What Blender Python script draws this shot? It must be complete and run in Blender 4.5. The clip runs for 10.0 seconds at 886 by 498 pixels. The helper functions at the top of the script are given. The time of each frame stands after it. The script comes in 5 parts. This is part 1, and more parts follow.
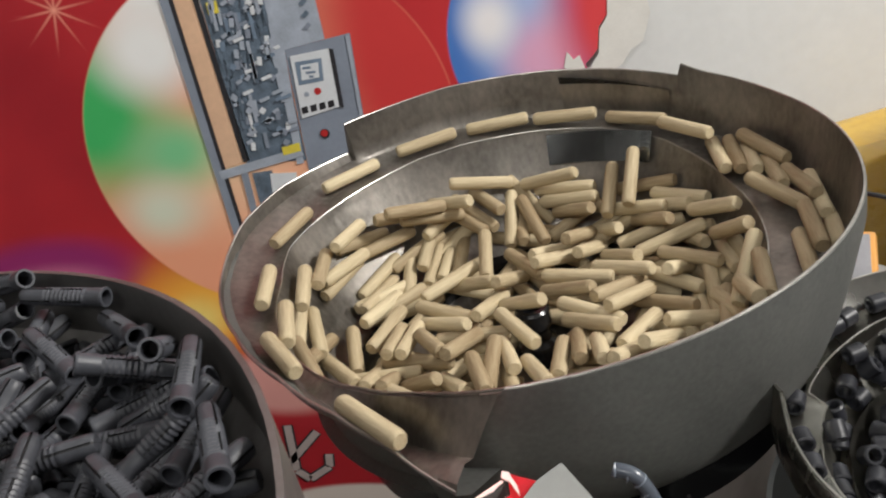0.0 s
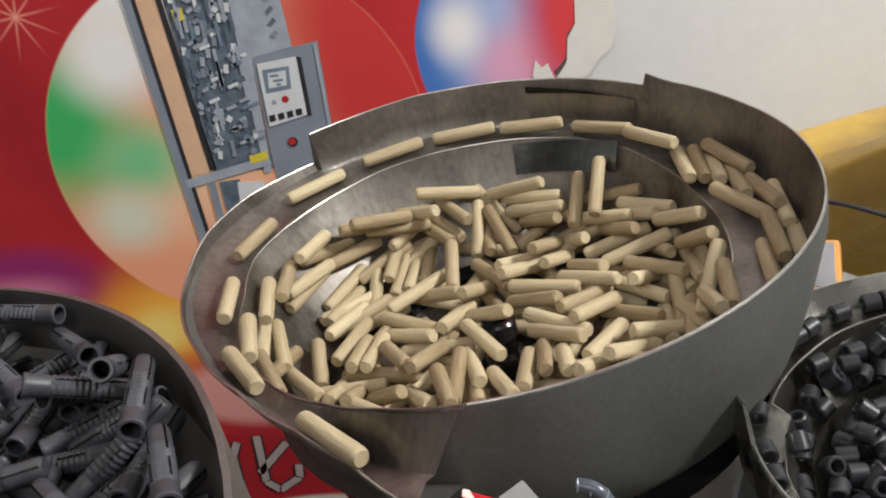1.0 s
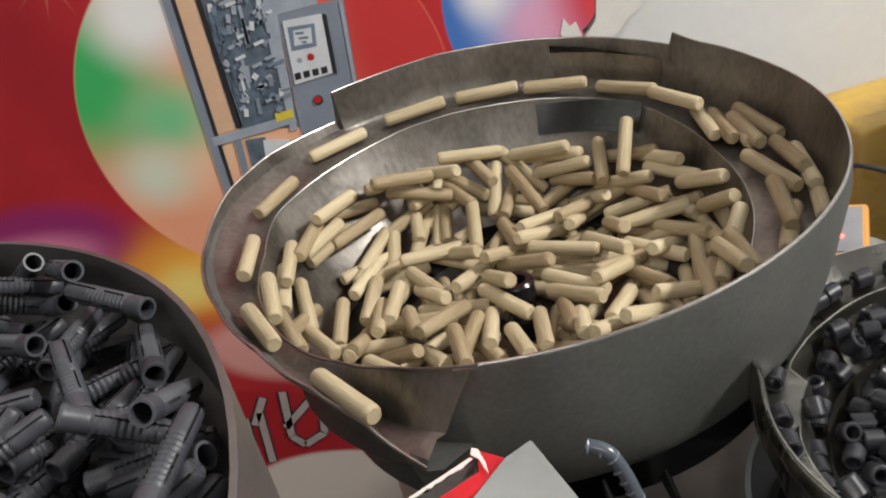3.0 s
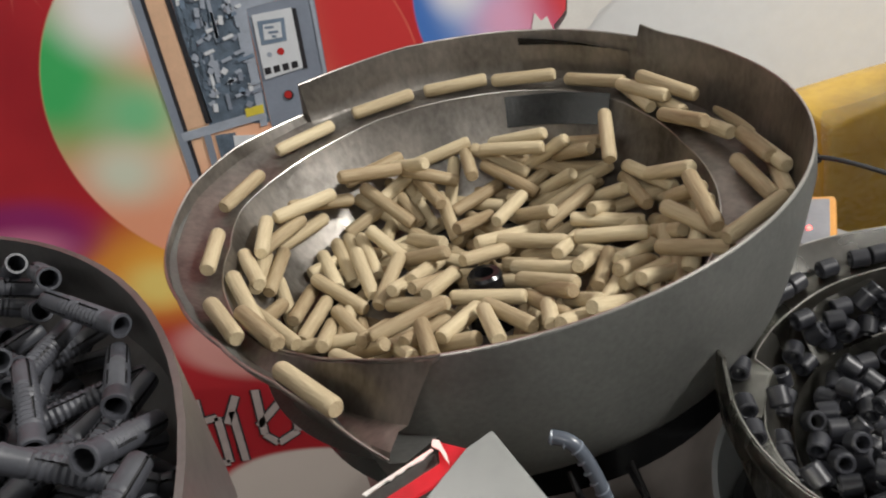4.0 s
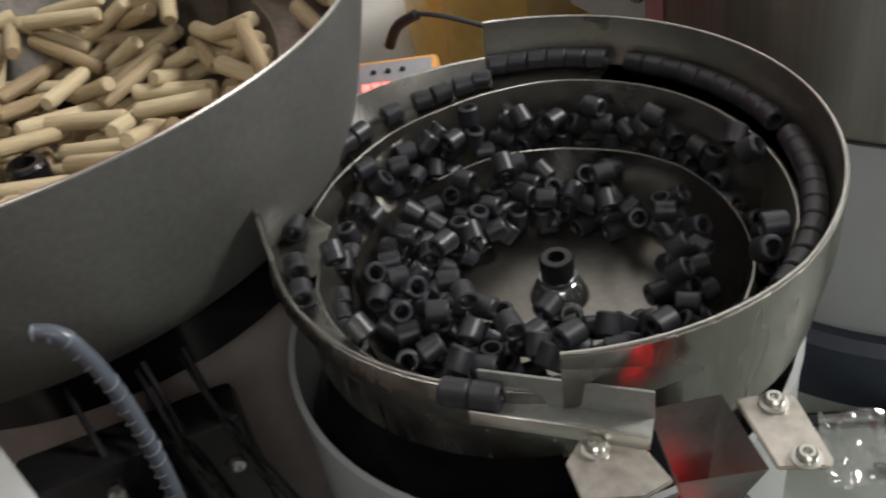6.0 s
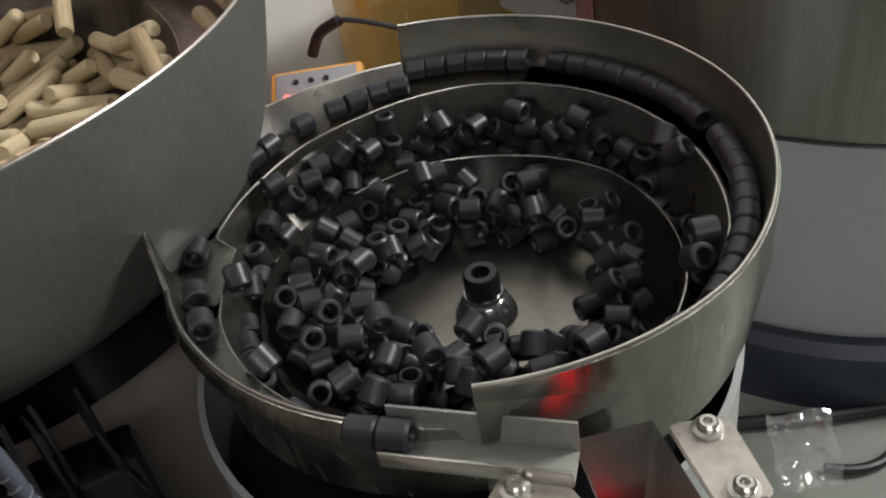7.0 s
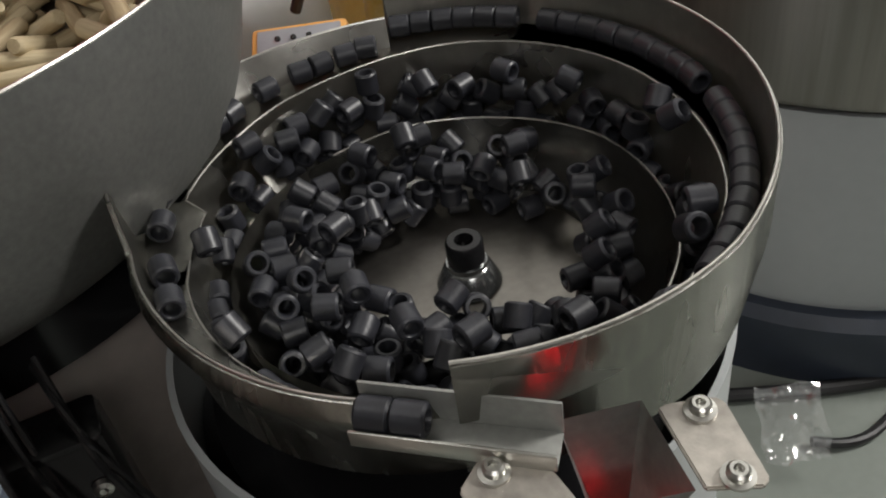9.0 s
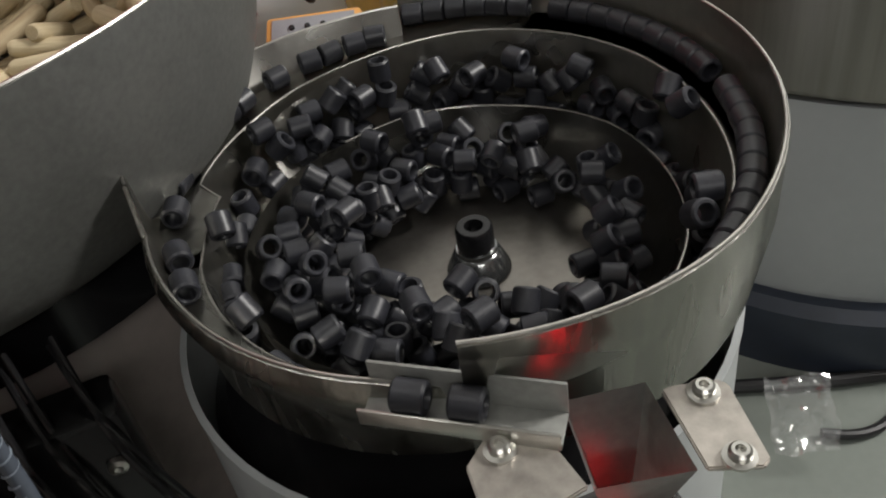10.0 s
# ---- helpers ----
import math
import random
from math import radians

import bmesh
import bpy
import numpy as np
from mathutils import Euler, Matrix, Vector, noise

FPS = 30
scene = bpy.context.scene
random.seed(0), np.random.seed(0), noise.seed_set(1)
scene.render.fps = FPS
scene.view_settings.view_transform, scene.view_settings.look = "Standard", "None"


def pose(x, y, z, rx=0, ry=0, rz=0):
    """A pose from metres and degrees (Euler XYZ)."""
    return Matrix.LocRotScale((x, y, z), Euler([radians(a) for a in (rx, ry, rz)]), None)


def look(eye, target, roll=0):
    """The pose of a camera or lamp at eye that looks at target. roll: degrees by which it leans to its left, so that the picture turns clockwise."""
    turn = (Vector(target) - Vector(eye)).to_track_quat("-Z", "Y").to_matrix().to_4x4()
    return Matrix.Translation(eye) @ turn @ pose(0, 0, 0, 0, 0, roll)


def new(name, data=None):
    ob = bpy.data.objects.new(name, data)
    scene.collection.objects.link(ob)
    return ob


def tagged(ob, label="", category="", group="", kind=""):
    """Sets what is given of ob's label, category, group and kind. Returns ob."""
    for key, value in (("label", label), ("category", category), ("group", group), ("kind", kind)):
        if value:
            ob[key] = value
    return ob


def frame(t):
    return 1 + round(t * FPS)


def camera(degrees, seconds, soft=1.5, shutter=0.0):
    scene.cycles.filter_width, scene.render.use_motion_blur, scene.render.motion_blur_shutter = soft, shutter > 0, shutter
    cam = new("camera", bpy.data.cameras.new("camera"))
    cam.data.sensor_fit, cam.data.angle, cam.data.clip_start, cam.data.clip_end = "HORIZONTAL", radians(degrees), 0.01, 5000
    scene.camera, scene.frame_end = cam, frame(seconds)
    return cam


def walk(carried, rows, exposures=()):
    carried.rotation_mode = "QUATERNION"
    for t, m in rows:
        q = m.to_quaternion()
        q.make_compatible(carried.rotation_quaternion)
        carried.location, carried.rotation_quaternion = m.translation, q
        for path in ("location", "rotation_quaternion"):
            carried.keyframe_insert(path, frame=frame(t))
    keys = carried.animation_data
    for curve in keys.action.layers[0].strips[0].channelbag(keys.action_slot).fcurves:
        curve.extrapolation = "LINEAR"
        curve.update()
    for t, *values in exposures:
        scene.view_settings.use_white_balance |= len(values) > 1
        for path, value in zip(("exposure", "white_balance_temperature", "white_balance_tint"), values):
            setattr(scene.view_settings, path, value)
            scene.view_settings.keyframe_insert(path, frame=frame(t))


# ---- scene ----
# ================= camera =================
cam = camera(52.7, 10.0, soft=2.0, shutter=0.5)
PATH = [
    (0.0, -0.0002, -0.3916, 1.3211, -1.044, -26.489, 13.491),
    (0.5, 0.0031, -0.3864, 1.321, -2.346, -26.274, 13.279),
    (1.0, 0.0043, -0.3876, 1.3212, -2.711, -26.512, 12.982),
    (1.5, 0.0053, -0.3864, 1.3202, -2.698, -27.483, 12.988),
    (2.0, 0.005, -0.3851, 1.3192, -1.308, -27.555, 13.488),
    (2.5, 0.0069, -0.3878, 1.3209, -0.572, -28.352, 13.284),
    (4.0, 0.0137, -0.3856, 1.3146, -2.072, -29.03, 12.836),
    (4.5, 0.0206, -0.3899, 1.3114, -5.34, -30.084, 12.139),
    (5.0, 0.0441, -0.394, 1.3011, -11.221, -31.768, 11.481),
    (5.5, 0.0569, -0.3806, 1.2792, -14.049, -34.852, 9.702),
    (6.0, 0.0728, -0.3701, 1.2646, -21.261, -38.295, 8.554),
    (7.5, 0.0914, -0.3518, 1.2484, -25.21, -38.313, 8.312),
    (8.0, 0.092, -0.3486, 1.2443, -24.957, -39.891, 7.5),
    (8.5, 0.0936, -0.3481, 1.2432, -24.924, -40.442, 7.437),
    (9.0, 0.0954, -0.3471, 1.2433, -25.025, -40.577, 7.376),
    (9.5, 0.0959, -0.348, 1.2431, -24.402, -40.758, 7.776),
    (10.0, 0.0948, -0.351, 1.2438, -24.079, -40.973, 7.583),
]
# the clip's camera darkens a little as it moves over the steel
EXPOSURES = [(0.0, -0.12), (2.5, -0.12), (4.0, -0.18), (6.0, -0.4), (10.0, -0.48)]
walk(cam, [(t, pose(x, y, z, 90 + p, r, w)) for t, x, y, z, w, p, r in PATH], exposures=EXPOSURES)

# ================= light =================
world = bpy.data.worlds.new("world")
scene.world = world
world.use_nodes = True
world.node_tree.nodes["Background"].inputs[0].default_value = (0.9, 0.95, 1.0, 1)
world.node_tree.nodes["Background"].inputs[1].default_value = 0.05


def area(name, at, to, sx, sy, watts, colour):
    lamp = bpy.data.lights.new(name, "AREA")
    lamp.shape, lamp.size, lamp.size_y, lamp.energy, lamp.color = "RECTANGLE", sx, sy, watts, colour
    ob = new(name, lamp)
    ob.matrix_world = look(at, to)
    return ob


# unseen overhead lamp, added to brighten the left side and the steel
area("unseen_lamp", (-0.5, 0.0, 2.85), (-0.2, -0.1, 0.9), 1.2, 0.25, 5.5, (1.0, 0.98, 0.94))
# key lamp out of view, set by the shadows in the bowls
area("unseen_lamp", (1.75, -0.46, 2.4), (0.0, 0.05, 0.95), 0.5, 0.2, 58, (1.0, 0.97, 0.93))
# fill added behind the camera to brighten the banner and steel reflections
area("unseen_lamp", (-0.4, -2.3, 2.9), (0.0, -0.2, 0.9), 1.6, 0.4, 27, (1.0, 0.98, 0.95))


# ================= materials =================
def material(name, colour, rough=0.5, metal=0.0, vary=0.15, scale=60.0, bump=0.0, fine=None, rand=0.0, dark=None, stretch=(1, 1, 1), coat=0.0, roughvary=0.0, spec=0.5):
    m = bpy.data.materials.new(name)
    m.use_nodes = True
    n, l = m.node_tree.nodes, m.node_tree.links
    b = n["Principled BSDF"]
    b.inputs["Roughness"].default_value, b.inputs["Metallic"].default_value = rough, metal
    b.inputs["Specular IOR Level"].default_value = spec
    if coat:
        b.inputs["Coat Weight"].default_value, b.inputs["Coat Roughness"].default_value = coat, 0.1
    tc, mp = n.new("ShaderNodeTexCoord"), n.new("ShaderNodeMapping")
    mp.inputs["Scale"].default_value = stretch
    l.new(tc.outputs["Object"], mp.inputs["Vector"])
    big, small = n.new("ShaderNodeTexNoise"), n.new("ShaderNodeTexNoise")
    big.inputs["Scale"].default_value, big.inputs["Detail"].default_value = scale, 3
    small.inputs["Scale"].default_value, small.inputs["Detail"].default_value = fine or scale * 9, 4
    for t in (big, small):
        l.new(mp.outputs[0], t.inputs["Vector"])
    ad = n.new("ShaderNodeMath")
    ad.operation = "MULTIPLY_ADD"
    ad.inputs[1].default_value = 0.45
    l.new(small.outputs["Fac"], ad.inputs[0])
    l.new(big.outputs["Fac"], ad.inputs[2])
    last = ad.outputs[0]
    if rand:
        oi, ma = n.new("ShaderNodeObjectInfo"), n.new("ShaderNodeMath")
        ma.operation, ma.inputs[1].default_value = "MULTIPLY_ADD", rand
        l.new(oi.outputs["Random"], ma.inputs[0])
        l.new(last, ma.inputs[2])
        last = ma.outputs[0]
    ramp = n.new("ShaderNodeMapRange")
    ramp.inputs[1].default_value, ramp.inputs[2].default_value = (0.62, 0.85 + rand) if rand else (0.35, 1.1)
    l.new(last, ramp.inputs[0])
    mix = n.new("ShaderNodeMix")
    mix.data_type = "RGBA"
    c = Vector(colour)
    d = Vector(dark) if dark else c * (1 - 2 * vary)
    e = c * (1 + vary)
    mix.inputs[6].default_value, mix.inputs[7].default_value = (*d, 1), (*e, 1)
    l.new(ramp.outputs[0], mix.inputs[0])
    l.new(mix.outputs[2], b.inputs["Base Color"])
    if roughvary:
        rr = n.new("ShaderNodeMapRange")
        rr.inputs[3].default_value, rr.inputs[4].default_value = rough - roughvary, rough + roughvary
        l.new(big.outputs["Fac"], rr.inputs[0])
        l.new(rr.outputs[0], b.inputs["Roughness"])
    if bump:
        bp = n.new("ShaderNodeBump")
        bp.inputs["Strength"].default_value, bp.inputs["Distance"].default_value = bump, 0.001
        l.new(ad.outputs[0], bp.inputs["Height"])
        l.new(bp.outputs[0], b.inputs["Normal"])
    return m


def glow(name, colour, strength):
    m = material(name, colour, 0.4)
    b = m.node_tree.nodes["Principled BSDF"]
    b.inputs["Emission Color"].default_value, b.inputs["Emission Strength"].default_value = (*colour, 1), strength
    return m


STEEL_DULL = material("dull_steel", (0.5, 0.465, 0.42), 0.4, 0.82, 0.36, 26, 0.4, 300, roughvary=0.22, stretch=(1, 1, 0.6))
STEEL_GREY = material("dark_steel", (0.3, 0.29, 0.28), 0.42, 0.85, 0.2, 14, 0.12, 260, roughvary=0.1)
STEEL_EDGE = material("worn_edge_steel", (0.6, 0.58, 0.54), 0.38, 1.0, 0.25, 40, 0.1, 300)
STEEL_BRIGHT = material("bright_steel", (0.62, 0.61, 0.57), 0.29, 1.0, 0.14, 22, 0.05, 300, roughvary=0.08)
STEEL_FLOOR = material("worn_floor_steel", (0.36, 0.34, 0.31), 0.36, 1.0, 0.2, 30, 0.1, 300, roughvary=0.1)
STEEL_WELDED = material("weld_streaked_steel", (0.66, 0.65, 0.6), 0.25, 1.0, 0.12, 110, 0.5, 420, roughvary=0.1, stretch=(1, 1, 0.12))
STEEL_BLASTED = material("blasted_steel", (0.36, 0.365, 0.345), 0.46, 0.5, 0.22, 11, 0.15, 420, roughvary=0.14)
STEEL_BRUSHED = material("brushed_steel", (0.36, 0.335, 0.31), 0.3, 1.0, 0.25, 30, 0.1, 200, stretch=(1, 1, 0.04), roughvary=0.08)
STEEL_MIRROR = material("polished_plate", (0.5, 0.5, 0.49), 0.14, 1.0, 0.08, 30, 0.12, 220, roughvary=0.08)
STEEL_DARK = material("dark_plate", (0.36, 0.37, 0.37), 0.16, 0.9, 0.3, 40, 0.05)
BLACK_RUBBER = material("black_rubber", (0.016, 0.016, 0.017), 0.45, 0, 0.3, 40, 0.1)
BLACK_PAINT = material("black_paint", (0.012, 0.012, 0.013), 0.22, 0, 0.3, 30, 0.05)
BASE_PAINT = material("base_paint", (0.42, 0.37, 0.34), 0.36, 0.15, 0.2, 12, 0.1)
WOOD = material("beech_wood", (0.6, 0.51, 0.335), 0.66, 0, 0.1, 130, 0.7, 900, rand=0.75, dark=(0.27, 0.195, 0.11), stretch=(1, 1, 0.12), spec=0.3)
TUBE_PLASTIC = material("charcoal_plastic", (0.024, 0.025, 0.031), 0.4, 0, 0.2, 120, 0.1, rand=0.3)
PLUG_PLASTIC = material("grey_plastic", (0.06, 0.063, 0.074), 0.45, 0, 0.15, 90, 0.1, rand=0.3)
# same grey plastic, with the shade of slots and tip cross put into its colour
SLOT_SHADE = material("slot_shade_plastic", (0.012, 0.012, 0.014), 0.6, 0, 0.2, 90)
WHITE_PAINT = material("white_enamel", (0.4, 0.42, 0.42), 0.35, 0, 0.05, 8, 0.05, 120)
NAVY_PAINT = material("navy_paint", (0.03, 0.038, 0.055), 0.4, 0, 0.2, 10, 0.05)
TABLE_TOP = material("pale_laminate", (0.22, 0.245, 0.22), 0.4, 0, 0.08, 6, 0.05, 150)
WALL_PAINT = material("white_plaster", (0.8, 0.81, 0.8), 0.75, 0, 0.05, 5, 0.3, 90)
FLOOR_MAT = material("grey_concrete", (0.3, 0.29, 0.28), 0.7, 0, 0.15, 4, 0.3, 60)
PAPER = material("torn_paper", (0.82, 0.8, 0.75), 0.8, 0, 0.05, 40, 0.2)
BOX_YELLOW = material("yellow_taped_card", (0.66, 0.42, 0.045), 0.25, 0, 0.2, 18, 0.6, 120, dark=(0.5, 0.29, 0.03), coat=0.5)
BOX_OLIVE = material("olive_taped_card", (0.4, 0.26, 0.06), 0.3, 0, 0.2, 18, 0.5, 120, coat=0.6)
ORANGE_PLASTIC = material("orange_plastic", (0.75, 0.36, 0.09), 0.35, 0, 0.1, 40, 0.05)
PANEL_GREY = material("panel_grey", (0.3, 0.3, 0.32), 0.4, 0, 0.1, 60, 0.05)
CABINET_PAINT = material("pale_grey_paint", (0.5, 0.5, 0.48), 0.45, 0, 0.08, 14, 0.05, 160)
RED_PLASTIC = material("red_plastic", (0.55, 0.02, 0.03), 0.25, 0, 0.15, 40, 0.05)
# colour of the red banner's reflection, painted on the large feeder
PINK_REFLECTION = material("reflected_pink", (0.62, 0.33, 0.34), 0.4, 0, 0.15, 8, 0.1)
GREEN_PAINT = material("green_sheet", (0.03, 0.12, 0.07), 0.45, 0, 0.15, 8, 0.1)
GREY_BRACKET = material("grey_bracket", (0.4, 0.39, 0.37), 0.4, 0.7, 0.1, 30, 0.1)
HOSE = material("clear_hose", (0.09, 0.105, 0.13), 0.25, 0, 0.1, 60, 0.05)
HOSE_WRAP = material("spiral_wrap", (0.2, 0.235, 0.28), 0.3, 0, 0.1, 60, 0.05)
LED = glow("red_led", (1.0, 0.05, 0.04), 14)
SENSOR = glow("red_sensor_glow", (1.0, 0.03, 0.03), 3)


# ================= mesh helpers =================
def smooth(me, angle=35):
    for p in me.polygons:
        p.use_smooth = True
    me.set_sharp_from_angle(angle=radians(angle))


def mesh_from(name, bm, mats, sharp=35):
    me = bpy.data.meshes.new(name)
    bmesh.ops.recalc_face_normals(bm, faces=bm.faces)
    bm.to_mesh(me)
    bm.free()
    for m in mats if isinstance(mats, (list, tuple)) else [mats]:
        me.materials.append(m)
    smooth(me, sharp)
    return me


def part(name, bm, mat, parent=None, label="", at=None, sharp=35):
    ob = new(name, mesh_from(name, bm, mat, sharp))
    if parent is not None:
        ob.parent = parent
    if at is not None:
        ob.matrix_basis = at
    if label:
        ob["label"] = label
    return ob


def thing(name, at, label, category, group="", kind=""):
    return tagged(place(new(name), at), label, category, group, kind)


def place(ob, at):
    ob.matrix_basis = at
    return ob


def box(sx, sy, sz, bevel=0.0, seg=2):
    bm = bmesh.new()
    bmesh.ops.create_cube(bm, size=1, matrix=Matrix.Diagonal((sx, sy, sz, 1)))
    if bevel:
        bmesh.ops.bevel(bm, geom=bm.edges[:], offset=bevel, segments=seg, affect="EDGES", profile=0.5)
    return bm


def lathe(profile, n=64, close=True):
    """A turned solid from (r, z) pairs."""
    bm = bmesh.new()
    rings = []
    for r, z in profile:
        if r < 1e-6:
            rings.append([bm.verts.new((0, 0, z))])
        else:
            rings.append([bm.verts.new((r * math.cos(2 * math.pi * k / n), r * math.sin(2 * math.pi * k / n), z)) for k in range(n)])
    for a, b in zip(rings, rings[1:] + ([rings[0]] if close and len(rings[0]) > 1 and len(rings[-1]) > 1 else [])):
        for k in range(n):
            j = (k + 1) % n
            if len(a) == 1 and len(b) == 1:
                continue
            if len(a) == 1:
                bm.faces.new((a[0], b[k], b[j]))
            elif len(b) == 1:
                bm.faces.new((a[k], b[0], a[j]))
            else:
                bm.faces.new((a[k], b[k], b[j], a[j]))
    return bm


def sheet(grid, thick=0.0, outward=None):
    """A skin from rows of points, with thickness along its normals."""
    bm = bmesh.new()
    vs = [[bm.verts.new(p) for p in row] for row in grid]
    for a, b in zip(vs, vs[1:]):
        for k in range(len(a) - 1):
            bm.faces.new((a[k], a[k + 1], b[k + 1], b[k]))
    if thick:
        bmesh.ops.solidify(bm, geom=bm.faces[:], thickness=thick)
    return bm


def plate(points, thick, bevel=0.0):
    """A flat plate from its outline in x, y."""
    bm = bmesh.new()
    f = bm.faces.new([bm.verts.new((x, y, 0)) for x, y in points])
    ext = bmesh.ops.extrude_face_region(bm, geom=[f])
    bmesh.ops.translate(bm, verts=[v for v in ext["geom"] if isinstance(v, bmesh.types.BMVert)], vec=(0, 0, thick))
    if bevel:
        bmesh.ops.bevel(bm, geom=bm.edges[:], offset=bevel, segments=2, affect="EDGES")
    return bm


def pipe(points, r, n=10, rough=0.0):
    """A round bar along points, smoothed."""
    pts = [Vector(p) for p in points]
    fine = []
    for i in range(len(pts) - 1):
        p0, p1, p2, p3 = pts[max(i - 1, 0)], pts[i], pts[i + 1], pts[min(i + 2, len(pts) - 1)]
        for k in range(8):
            t = k / 8
            fine.append(0.5 * ((2 * p1) + (p2 - p0) * t + (2 * p0 - 5 * p1 + 4 * p2 - p3) * t * t + (3 * p1 - p0 - 3 * p2 + p3) * t ** 3))
    fine.append(pts[-1])
    bm = bmesh.new()
    rings = []
    up = Vector((0.3, 0.2, 1)).normalized()
    for i, p in enumerate(fine):
        d = (fine[min(i + 1, len(fine) - 1)] - fine[max(i - 1, 0)]).normalized()
        a = d.cross(up).normalized()
        b = d.cross(a)
        q = r * (1 + rough * math.sin(i * 2.1))
        rings.append([bm.verts.new(p + q * (a * math.cos(2 * math.pi * k / n) + b * math.sin(2 * math.pi * k / n))) for k in range(n)])
    for a, b in zip(rings, rings[1:]):
        for k in range(n):
            bm.faces.new((a[k], a[(k + 1) % n], b[(k + 1) % n], b[k]))
    bm.faces.new(rings[0])
    bm.faces.new(rings[-1])
    return bm


def merge(*bms):
    out = bmesh.new()
    for b in bms:
        me = bpy.data.meshes.new("tmp")
        b.to_mesh(me)
        b.free()
        out.from_mesh(me)
        bpy.data.meshes.remove(me)
    return out


def moved(bm, m):
    bmesh.ops.transform(bm, matrix=m, verts=bm.verts[:])
    return bm


def table_at(rows, x):
    """Values between the rows (x first) of a table."""
    xs = [r[0] for r in rows]
    return [float(np.interp(x, xs, [r[k] for r in rows])) for k in range(1, len(rows[0]))]


def polar(c, r, deg, z):
    return (c[0] + r * math.cos(radians(deg)), c[1] + r * math.sin(radians(deg)), z)


def steps(stops, step):
    """Angles from the first to the last stop, with every stop on them."""
    out = []
    for a, b in zip(stops, stops[1:]):
        n = max(1, round((b - a) / step))
        out += [a + (b - a) * k / n for k in range(n)]
    return out + [stops[-1]]


# ================= the room =================
Z0 = 1.08
TABLE = 0.75
WALL_Y = 0.44


def structure(name, sx, sy, sz, at, mat, label, category, bevel=0.0):
    return tagged(part(name, box(sx, sy, sz, bevel), mat, at=pose(*at)), label, category, kind="structure")


structure("floor", 7, 6, 0.1, (0, -1.2, -0.05), FLOOR_MAT, "grey concrete workshop floor", "floor")
structure("ceiling", 7, 6, 0.1, (0, -1.2, 3.05), FLOOR_MAT, "grey plain ceiling over the room", "ceiling")
structure("wall_north", 7, 0.12, 3, (0, WALL_Y + 0.07, 1.5), WALL_PAINT, "white plastered wall behind the feeders", "wall")
structure("wall_south", 7, 0.12, 3, (0, -4.14, 1.5), WALL_PAINT, "white plastered wall behind the camera", "wall")
structure("wall_west", 0.12, 6, 3, (-3.44, -1.2, 1.5), WALL_PAINT, "white plastered side wall", "wall")
structure("wall_east", 0.12, 6, 3, (3.44, -1.2, 1.5), WALL_PAINT, "white plastered side wall", "wall")


def work_table(x0, x1, y0, y1, label):
    t = thing("work_table", pose((x0 + x1) / 2, (y0 + y1) / 2, 0), label, "table", "work tables")
    w, d = x1 - x0, y1 - y0
    part("tabletop", box(w, d, 0.03, 0.003), TABLE_TOP, t, at=pose(0, 0, TABLE - 0.015))
    for sx in (-1, 1):
        for sy in (-1, 1):
            part("leg", box(0.04, 0.04, TABLE - 0.03, 0.002), NAVY_PAINT, t, at=pose(sx * (w / 2 - 0.05), sy * (d / 2 - 0.05), (TABLE - 0.03) / 2))


work_table(-0.75, 0.1, -0.62, 0.17, "pale laminate work table under the plug and dowel feeders")
work_table(0.104, 1.3, -0.62, 0.42, "pale laminate work table under the tube feeder")

# ================= bowl of dowels =================
A = (-0.003, 0.0014)
# angle, inner edge r, z, trough r, z, lip r, z
A_ROWS = [
    (-95, 0.110, 0.012, 0.150, 0.014, 0.154, 0.0720),
    (-60, 0.112, 0.020, 0.151, 0.020, 0.154, 0.0710),
    (-18, 0.115, 0.028, 0.151, 0.028, 0.154, 0.0690),
    (17, 0.119, 0.036, 0.151, 0.037, 0.154, 0.0720),
    (39, 0.126, 0.044, 0.151, 0.044, 0.154, 0.0770),
    (43.5, 0.128, 0.046, 0.151, 0.046, 0.154, 0.0810),
    (44, 0.128, 0.046, 0.150, 0.046, 0.152, 0.0745),
    (58, 0.130, 0.050, 0.150, 0.050, 0.152, 0.0790),
    (75, 0.130, 0.053, 0.150, 0.055, 0.152, 0.0830),
    (98, 0.130, 0.055, 0.150, 0.060, 0.152, 0.0865),
    (112, 0.130, 0.055, 0.150, 0.060, 0.152, 0.0860),
    (124.5, 0.130, 0.053, 0.150, 0.060, 0.152, 0.0860),
    (125, 0.130, 0.053, 0.150, 0.060, 0.154, 0.0675),
    (144, 0.130, 0.051, 0.149, 0.057, 0.154, 0.0690),
    (159, 0.129, 0.050, 0.147, 0.055, 0.153, 0.0665),
    (175, 0.122, 0.046, 0.140, 0.050, 0.149, 0.0590),
    (201, 0.121, 0.045, 0.132, 0.046, 0.139, 0.0560),
    (221, 0.123, 0.046, 0.133, 0.046, 0.138, 0.0555),
    (238, 0.129, 0.053, 0.140, 0.046, 0.146, 0.0550),
    (250, 0.140, 0.062, 0.150, 0.046, 0.158, 0.0535),
    (262, 0.1562, 0.0725, 0.168, 0.0545, 0.177, 0.0510),
]


